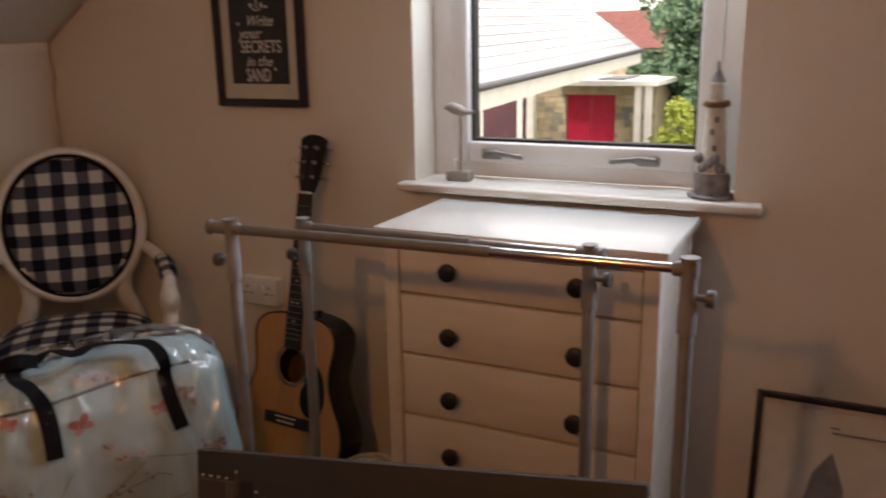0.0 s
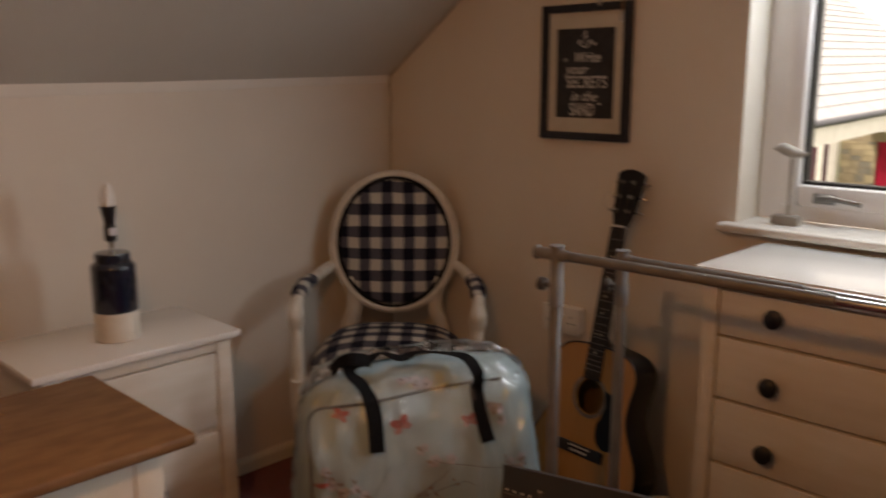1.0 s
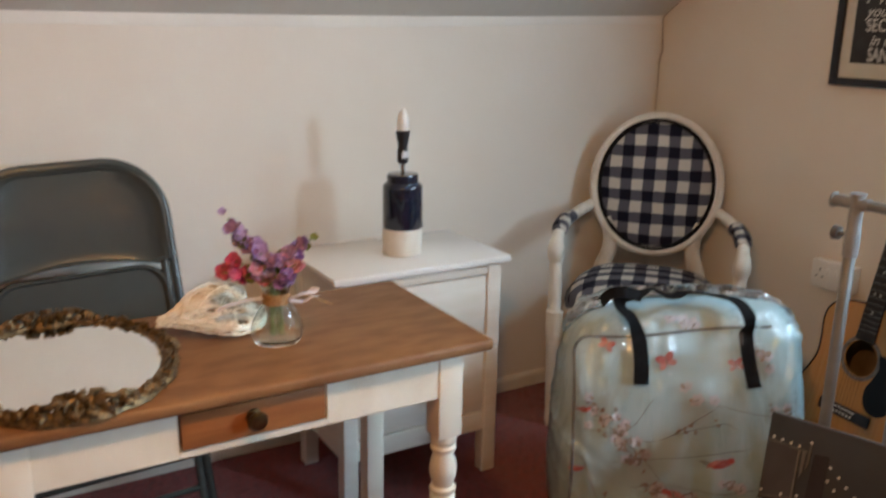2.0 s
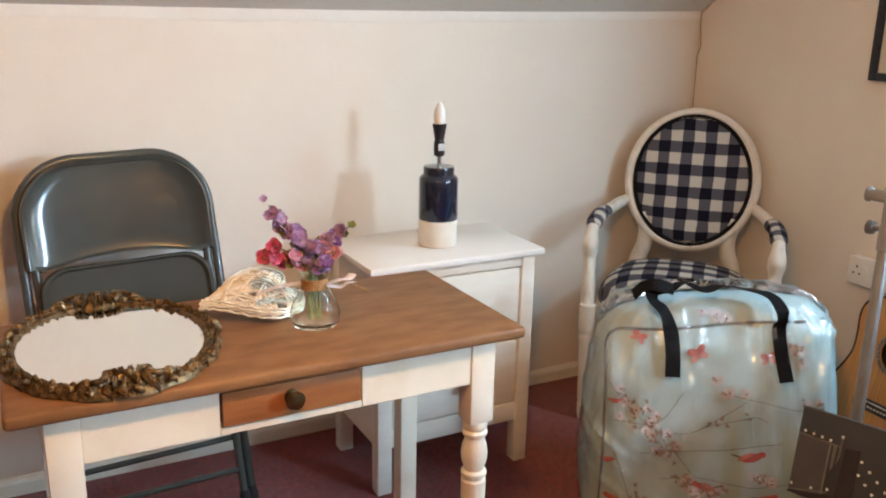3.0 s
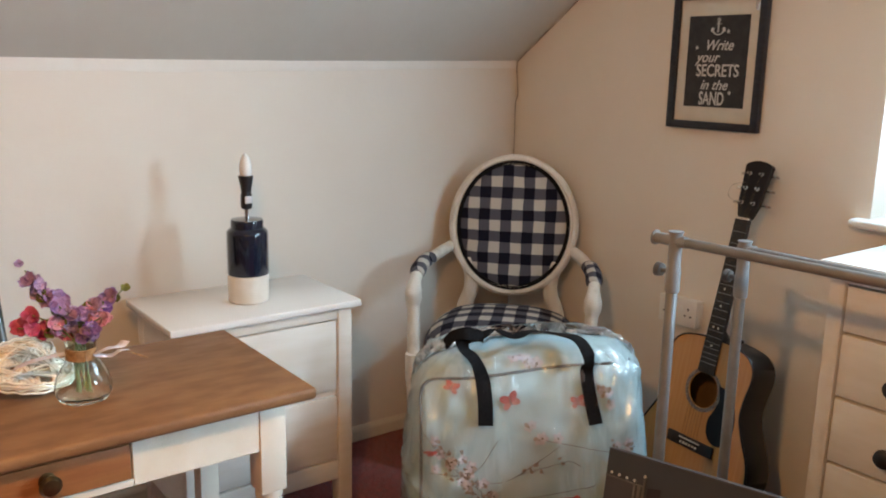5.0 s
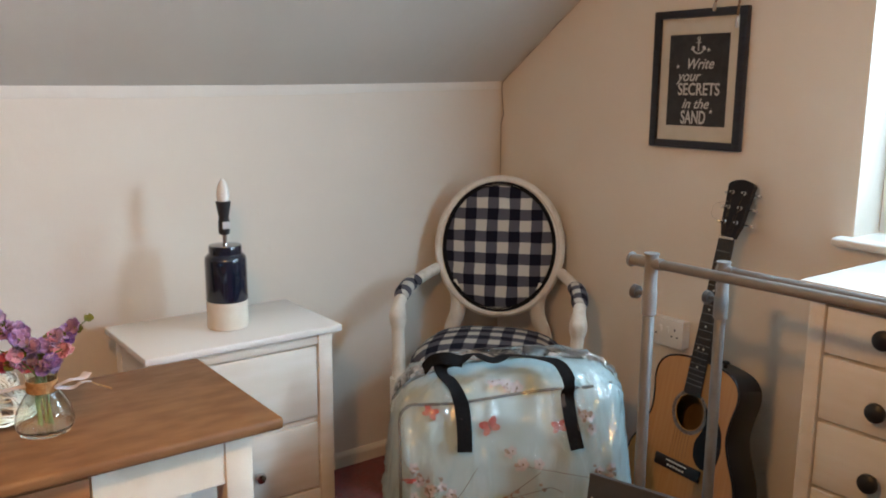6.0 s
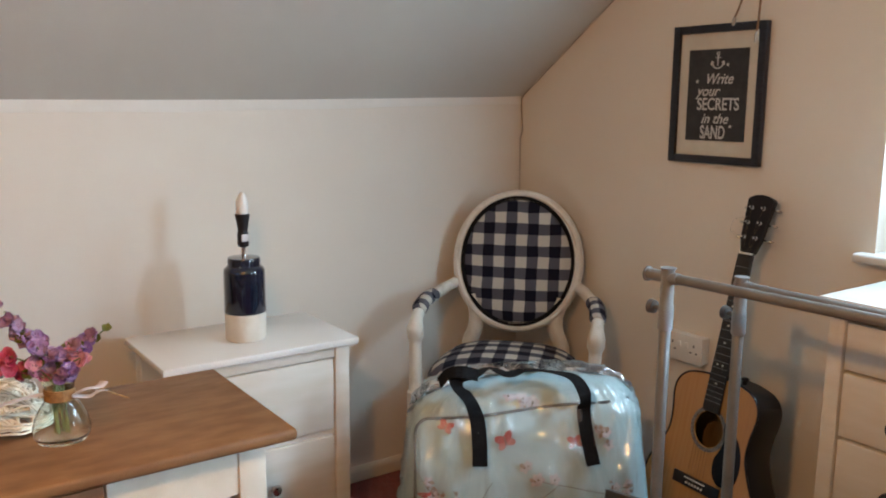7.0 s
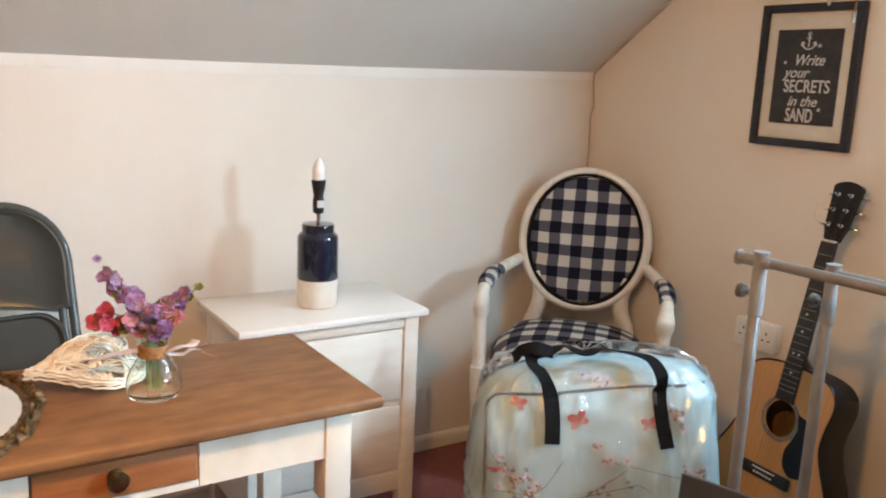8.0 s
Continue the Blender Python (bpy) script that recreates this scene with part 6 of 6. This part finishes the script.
def night_canvas():
    """A long dark canvas print resting aslant on a dark box in front of the clothes rail."""
    a, b = Vector((1.282, -0.807, 0.487)), Vector((2.300, -0.785, 0.622))
    xd = (b - a).normalized()
    nrm = Vector((0, -0.97, 0.26))
    nrm = (nrm - xd * nrm.dot(xd)).normalized()
    zd = nrm.cross(xd).normalized()
    if zd.z < 0:
        zd = -zd
    yd = zd.cross(xd)
    m = Matrix((xd, yd, zd)).transposed().to_4x4()
    m.translation = a
    t = thing("canvas_print", m, "long dark canvas print of strung lights propped on a box", "picture")
    W, Hh = (b - a).length, 0.205
    part("canvas", boxed(0, W, 0.0, 0.024, -Hh, 0, bevel=0.003), CANVAS, t)
    part("top_edge", boxed(0.001, W - 0.001, -0.001, 0.0235, -0.0005, 0.0018), CANVAS_EDGE, t)
    def flat(name, pts, mat, y=-0.0012):
        bm = bmesh.new()
        loft(bm, [[Vector((x, yy, z)) for x, z in pts] for yy in (0.001, y)])
        part(name, bm, mat, t)
    flat("printed_wall", ((0.004, -0.060), (0.085, -0.062), (0.085, -0.188), (0.004, -0.200)), CANVAS_EDGE)
    flat("printed_beam", ((0.0, -0.200), (0.105, -0.178), (0.105, -0.196), (0.0, -0.2045)), CANVAS_DARK, -0.0016)
    flat("printed_post", ((0.125, -0.062), (0.160, -0.058), (0.160, -0.203), (0.118, -0.203)), CANVAS_DARK, -0.0016)
    flat("printed_light_strip", ((0.085, -0.062), (0.090, -0.062), (0.088, -0.18), (0.084, -0.18)), CANVAS_PALE, -0.0018)
    flat("printed_light_strip", ((0.096, -0.062), (0.106, -0.060), (0.102, -0.115), (0.096, -0.125)), CANVAS_PALE, -0.0018)
    flat("printed_light_strip", ((0.112, -0.045), (0.117, -0.042), (0.116, -0.085), (0.108, -0.105)), CANVAS_PALE, -0.0018)
    flat("printed_light_strip", ((0.002, -0.060), (0.112, -0.062), (0.112, -0.065), (0.002, -0.063)), CANVAS_PALE, -0.0018)
    flat("printed_light_strip", ((0.004, -0.195), (0.100, -0.172), (0.100, -0.175), (0.004, -0.198)), CANVAS_PALE, -0.0020)
    spots = [(0.018, -0.053), (0.041, -0.054), (0.064, -0.055), (0.086, -0.056), (0.114, -0.040), (0.168, -0.080), (0.190, -0.095), (0.211, -0.110), (0.232, -0.125), (0.166, -0.110), (0.185, -0.125), (0.204, -0.140), (0.223, -0.155), (0.008, -0.182), (0.060, -0.176), (0.100, -0.166)]
    for x, z in spots:
        bm = bmesh.new()
        lathe(bm, [(0.0034, 0.0), (0.0034, 0.0016), (0.001, 0.0022)], 12, m=pose(x, -0.0005, z, 90, 0, 0))
        part("printed_spot", bm, CANVAS_SPOT, t)
    bx = thing("storage_box", pose(1.86, -0.862, 0, 0, 0, 0), "dark lidded storage box on the carpet", "box")
    part("box_body", boxed(-0.40, 0.40, -0.10, 0.105, 0, 0.270, bevel=0.008), DARK_BOX, bx)
    part("lid", boxed(-0.405, 0.405, -0.105, 0.110, 0.271, 0.300, bevel=0.006), DARK_BOX, bx)


night_canvas()


def rope_coil():
    t = thing("rope_coil", pose(1.43, -0.30, 0), "beige coiled rope basket beside the chest", "basket")
    bm = bmesh.new()
    for k in range(15):
        z = 0.008 + 0.0155 * k
        r = 0.072 + 0.014 * math.sin(math.pi * k / 14)
        tube(bm, [(r * math.cos(2 * math.pi * i / 28), r * math.sin(2 * math.pi * i / 28), z) for i in range(29)], 0.0085, 8)
    part("coil", bm, ROPE, t)
    bm = bmesh.new()
    lathe(bm, [(0.066, 0.004), (0.078, 0.11), (0.066, 0.225), (0.03, 0.238), (0.004, 0.240)], 24)
    part("lining", bm, ROPE, t)


rope_coil()


# ---- ornaments on the sill ----
def gull_ornament():
    t = thing("bird_ornament", pose(1.560, 0.045, 0.9955), "small carved grey bird on a post with driftwood base", "ornament")
    part("base_block", boxed(-0.036, 0.036, -0.020, 0.020, 0, 0.026, bevel=0.005), GREY_WOOD, t, "driftwood block")
    bm = bmesh.new()
    tube(bm, [(0.004, 0, 0.024), (0.004, 0, 0.18)], 0.0045, 10)
    part("post", bm, GREY_WOOD, t)
    bm = bmesh.new()
    tube(bm, curve([(-0.050, 0, 0.203), (-0.040, 0, 0.204), (-0.030, 0, 0.207), (-0.012, 0, 0.203), (0.012, 0, 0.195), (0.034, 0, 0.194), (0.046, 0, 0.198)], 5), [0.0015] * 3 + [0.003] * 3 + [0.009, 0.010, 0.010, 0.0105, 0.011, 0.012, 0.014] + [0.0160] * 7 + [0.014, 0.012, 0.011, 0.009, 0.008, 0.007, 0.006, 0.005, 0.004, 0.003, 0.002], 12)
    part("carving", bm, GULL, t)


def lighthouse():
    t = thing("lighthouse_ornament", pose(2.262, 0.030, 0.9955), "small white lighthouse ornament on a rocky base", "ornament")
    bm = bmesh.new()
    rings = []
    for r, z in ((0.058, 0.0), (0.060, 0.006), (0.046, 0.010), (0.043, 0.030), (0.045, 0.050), (0.040, 0.062)):
        rings.append([Vector((r * (1 + 0.10 * noise.noise(Vector((3 * math.cos(a), 3 * math.sin(a), z * 60)))) * math.cos(a), r * (1 + 0.10 * noise.noise(Vector((3 * math.cos(a), 3 * math.sin(a), z * 60)))) * math.sin(a), z)) for a in [2 * math.pi * i / 28 for i in range(28)]])
    loft(bm, rings)
    part("rock_base", bm, STONE_GREY, t, "grey rocky base")
    bm = bmesh.new()
    lathe(bm, [(0.038, 0.060), (0.040, 0.066), (0.033, 0.070), (0.030, 0.110), (0.026, 0.205), (0.022, 0.225)], 28)
    part("tower", bm, TOWER, t, "white tower")
    bm = bmesh.new()
    lathe(bm, [(0.022, 0.222), (0.033, 0.226), (0.033, 0.236), (0.028, 0.240)], 24)
    part("gallery", bm, CORD, t, "brown gallery")
    bm = bmesh.new()
    lathe(bm, [(0.020, 0.240), (0.019, 0.275), (0.022, 0.279), (0.021, 0.283)], 20)
    part("lantern", bm, TOWER, t)
    bm = bmesh.new()
    lathe(bm, [(0.020, 0.283), (0.012, 0.300), (0.004, 0.316), (0.003, 0.330), (0.001, 0.334)], 20)
    part("cap", bm, STONE_GREY, t)
    for a, z in ((-100, 0.085), (-80, 0.125), (-95, 0.165), (-75, 0.195)):
        x, y = 0.028 * math.cos(radians(a)), 0.028 * math.sin(radians(a))
        part("tower_window", boxed(x - 0.005, x + 0.005, y - 0.004, y + 0.003, z - 0.007, z + 0.007), STONE_GREY, t)
    bm = bmesh.new()
    for a in range(-150, -30, 24):
        bmesh.ops.create_icosphere(bm, subdivisions=2, radius=0.013, matrix=Matrix.Translation((0.036 * math.cos(radians(a)), 0.036 * math.sin(radians(a)), 0.075 + 0.012 * ((a // 24) % 3))))
    for v in bm.verts:
        v.co += v.normal * 0.003 * noise.noise(v.co * 120)
    part("rocks", bm, STONE_GREY, t)


gull_ornament()
lighthouse()


# ---- outside ----
GZ = -2.92
solid("ground", boxed(-260, 260, 0.6, 900, GZ - 0.5, GZ), GRASS, "grass and gravel ground outside", "ground", smooth=False, kind="structure")


def slate_house():
    """A long low wing whose eave runs away from the window."""
    t = thing("house", pose(0, 0, 0), "stone house wing with a pale wet slate roof", "house")
    A, B = Vector((-3.45, 9.0, 0.43)), Vector((-4.43, 28.0, 0.80))
    d = (B - A).normalized()
    across = Vector((-0.985, -0.05, 0.0)) * 5.2 + Vector((0, 0, 3.9))
    up = across.normalized()
    nrm = d.cross(up).normalized()
    if nrm.z < 0:
        nrm = -nrm
    bm = bmesh.new()
    A2 = A - d * 5
    loft(bm, [[A2, B, B + nrm * 0.08, A2 + nrm * 0.08], [A2 + across, B + across, B + across + nrm * 0.08, A2 + across + nrm * 0.08]])
    roof = part("roof", bm, SLATE, t, "pale wet slates", smooth=False)
    rows, ln = 20, (B - A2).length
    for k in range(rows):
        bm = bmesh.new()
        f0, f1 = k / rows, (k + 1) / rows
        p = [A2 + across * f0 + nrm * 0.104, B + across * f0 + nrm * 0.104, B + across * f1 + nrm * 0.088, A2 + across * f1 + nrm * 0.088]
        loft(bm, [[q - nrm * 0.02 for q in p], p])
        part("slate_course", bm, SLATE, roof, smooth=False)
    bm = bmesh.new()
    for lo, hi, out, w in ((-0.40, -0.02, 0.02, 0.06),):
        n2 = Vector((1, 0.05, 0))
        loft(bm, [[A2 + n2 * out + Vector((0, 0, lo)), A2 + n2 * (out + w) + Vector((0, 0, lo)), A2 + n2 * (out + w) + Vector((0, 0, hi)), A2 + n2 * out + Vector((0, 0, hi))],
                  [B + n2 * out + Vector((0, 0, lo)), B + n2 * (out + w) + Vector((0, 0, lo)), B + n2 * (out + w) + Vector((0, 0, hi)), B + n2 * out + Vector((0, 0, hi))]])
    part("fascia", bm, GARDEN_WHITE, t, "white fascia board", smooth=False)
    bm = bmesh.new()
    tube(bm, [A2 + Vector((0.13, 0, 0.02)), B + Vector((0.13, 0, 0.02))], 0.07, 10)
    part("gutter", bm, GUTTER, t, "dark gutter")
    bm = bmesh.new()
    loft(bm, [[Vector((p.x - 6.4, p.y, GZ)), Vector((p.x - 6.0, p.y, GZ)), Vector((p.x - 6.0, p.y, 3.2)), Vector((p.x - 6.4, p.y, 3.2))] for p in (A2, B)])
    part("wall", bm, SANDSTONE, t, "sandstone wall", smooth=False)


def garage():
    """The sandstone outbuilding with red doors facing the window."""
    t = thing("outbuilding", pose(0, 0, 0), "sandstone outbuilding with red double doors", "outbuilding")
    k = 2.73
    X = lambda x: 2.572 + (x - 2.572) * k
    Z = lambda z: 1.397 + (z - 1.397) * k
    y = 31.0
    d0, d1, dz = X(-1.285), X(-0.555), Z(0.545)
    L, R, top = X(-1.75), X(0.02), Z(0.70)
    wl = bmesh.new()
    for x0, x1, z0, z1 in ((L, d0, GZ, top), (d1, R, GZ, top), (d0, d1, dz, top)):
        box(wl, x0, x1, y, y + 3.0, z0, z1)
    w = part("wall", wl, SANDSTONE, t, "sandstone wall", smooth=False)
    g = random.Random(4)
    for x0, x1 in ((L, d0), (d1, R)):
        z = GZ
        row = 0
        while z < dz - 0.05:
            h = g.uniform(0.20, 0.30)
            x = x0 - (0.2 if row % 2 else 0)
            while x < x1:
                ln = g.uniform(0.30, 0.60)
                a, b = max(x, x0) + 0.012, min(x + ln, x1) - 0.012
                if b - a > 0.06:
                    part("stone", boxed(a, b, y - g.uniform(0.02, 0.05), y + 0.02, z + 0.012, min(z + h, dz) - 0.012), SANDSTONE_VAR[g.randrange(3)], w, smooth=False)
                x += ln
            z += h
            row += 1
    part("lintel", boxed(d0 - 0.2, d1 + 0.2, y - 0.04, y + 0.3, dz + 0.005, dz + 0.38), SANDSTONE_VAR[1], t, smooth=False)
    for s in (0, 1):
        xa, xb = (d0, (d0 + d1) / 2 - 0.01) if s == 0 else ((d0 + d1) / 2 + 0.01, d1)
        dr = part("door", boxed(xa, xb, y + 0.08, y + 0.14, GZ, dz), RED_DOOR, t, "glossy red door leaf", smooth=False)
        for z0, z1 in ((GZ + 0.12, GZ + 0.85), (GZ + 1.0, dz - 0.12)):
            for j in range(2):
                a = xa + 0.08 + j * (xb - xa - 0.08) / 2
                part("door_panel", boxed(a, a + (xb - xa - 0.2) / 2, y + 0.065, y + 0.08, z0, z1, bevel=0.006), RED_DOOR, dr, smooth=False)
    # glazed porch front beside the doors
    for a, b, mt, nm, dy in ((-2.75, -2.62, GARDEN_WHITE, "post", 0.0), (-2.62, -2.05, DARK_PANE, "porch_pane", 0.06), (-2.05, -1.97, GARDEN_WHITE, "post", 0.0), (-1.97, -1.90, DARK_PANE, "porch_pane", 0.06), (-1.90, -1.78, GARDEN_WHITE, "post", 0.0)):
        part(nm, boxed(X(a), X(b), y - 0.1 + dy, y + 0.1 + dy, GZ, Z(0.62)), mt, t, smooth=False)
    part("porch_rail", boxed(X(-2.62), X(-2.05), y - 0.09, y + 0.05, Z(0.56), Z(0.62)), GARDEN_WHITE, t, smooth=False)
    # flat porch roof with white posts
    r = part("porch_roof", boxed(X(-1.42), X(0.16), y - 1.6, y + 3.0, top + 0.02, top + 0.20), GARDEN_WHITE, t, "white flat porch roof", smooth=False)
    part("skylight", boxed(X(-0.75), X(-0.35), y - 0.9, y + 1.6, top + 0.204, top + 0.25), GUTTER, r, smooth=False)
    for x in (X(-0.12), X(0.02)):
        part("post", boxed(x - 0.10, x + 0.14, y - 1.5, y - 1.3, GZ, top + 0.02), GARDEN_WHITE, t, "white post", smooth=False)
    part("meter_box", boxed(X(-0.42), X(-0.34), y - 0.10, y, GZ + 1.0, GZ + 1.5), GREY_BLUE, t, smooth=False)


SANDSTONE_VAR = [material("sandstone_light", (0.50, 0.42, 0.29), 0.85, color2=(0.40, 0.33, 0.22), scale=3, bump=0.4, bump_scale=10),
                 material("sandstone_mid", (0.42, 0.35, 0.25), 0.85, color2=(0.32, 0.27, 0.19), scale=3, bump=0.4, bump_scale=10),
                 material("sandstone_grey", (0.28, 0.26, 0.22), 0.85, color2=(0.20, 0.19, 0.16), scale=3, bump=0.4, bump_scale=10)]


def far_roof():
    t = thing("far_house", pose(0, 0, 0), "distant house with a red tiled roof", "house")
    y = 60.0
    k = (y + 2.146) / 12.146
    X = lambda x: 2.572 + (x - 2.572) * k
    Z = lambda z: 1.397 + (z - 1.397) * k
    bm = bmesh.new()
    loft(bm, [[Vector((x, y, Z(1.20))), Vector((x, y + 4, Z(1.73))), Vector((x, y + 8, Z(1.20)))] for x in (X(-1.6), X(0.9))])
    part("roof", bm, RED_TILE, t, "red tiles", smooth=False)
    part("wall", boxed(X(-1.5), X(0.8), y + 0.5, y + 7.5, GZ, Z(1.21)), SANDSTONE, t, smooth=False)


def tree(name, x, y, h, spread, mat, n, label, size=0.16, low=0.35):
    g = random.Random(int(x * 100) + n)
    t = thing(name, pose(x, y, GZ), label, "tree" if h > 3 else "bush")
    bm = bmesh.new()
    tube(bm, curve([(0, 0, 0), (0.1, 0, h * 0.25), (-0.05, 0.1, h * 0.5), (0, 0, h * 0.75)], 5), [0.20 * h / 7 * (1 - 0.045 * i) for i in range(16)], 10)
    for k in range(7):
        a, z = g.uniform(0, 6.28), h * g.uniform(0.25, 0.6)
        e = Vector((math.cos(a), math.sin(a), 0.7)) * spread * 0.75
        tube(bm, curve([(0, 0, z), tuple(e * 0.5 + Vector((0, 0, z))), tuple(e + Vector((0, 0, z)))], 4), [0.07 * h / 7 * (1 - 0.09 * i) for i in range(9)], 6)
    part("trunk", bm, BARK, t)
    verts, faces = [], []
    clumps = []
    for k in range(60):
        a, u = g.uniform(0, 6.28), g.uniform(-1, 1)
        rr = spread * g.uniform(0.35, 1.0)
        clumps.append((Vector((rr * math.cos(a) * math.sqrt(1 - u * u), rr * math.sin(a) * math.sqrt(1 - u * u), h * (low + 0.5 * (1 - low)) + u * h * 0.5 * (1 - low))), spread * g.uniform(0.18, 0.36)))
    for i in range(n):
        c, cr = g.choice(clumps)
        v = Vector((g.gauss(0, 1), g.gauss(0, 1), g.gauss(0, 1))).normalized() * cr * g.uniform(0.6, 1.0)
        p = c + v
        q = Euler((g.uniform(0, 6.28), g.uniform(0, 6.28), g.uniform(0, 6.28))).to_matrix()
        s = size * g.uniform(0.6, 1.3)
        b = len(verts)
        for co in ((0, -s, 0), (s * 0.5, -s * 0.1, 0.1 * s), (0, s, 0), (-s * 0.5, -s * 0.1, 0.1 * s)):
            verts.append(p + q @ Vector(co))
        faces.append((b, b + 1, b + 2, b + 3))
    me = bpy.data.meshes.new("crown")
    me.from_pydata(verts, [], faces)
    me.materials.append(mat)
    ob = new("crown", me)
    ob.parent = t
    ob["kind"] = "stuff"


slate_house()
garage()
far_roof()
tree("tree", -4.0, 36.0, 7.4, 2.5, LEAF, 15000, "broad green leafy tree behind the outbuilding", 0.15, 0.10)
tree("tree", -1.6, 39.0, 8.0, 2.7, LEAF, 14000, "tall green leafy garden tree", 0.17, 0.10)
tree("tree", -2.7, 34.0, 6.4, 2.2, LEAF, 12000, "rounded green garden tree", 0.15, 0.06)
tree("bush", -2.5, 25.5, 2.1, 0.85, LEAF_LIME, 3500, "lime green garden bush", 0.08, 0.02)
tree("bush", -1.2, 26.5, 1.9, 0.9, LEAF_LIME, 3000, "lime green garden bush", 0.08, 0.02)
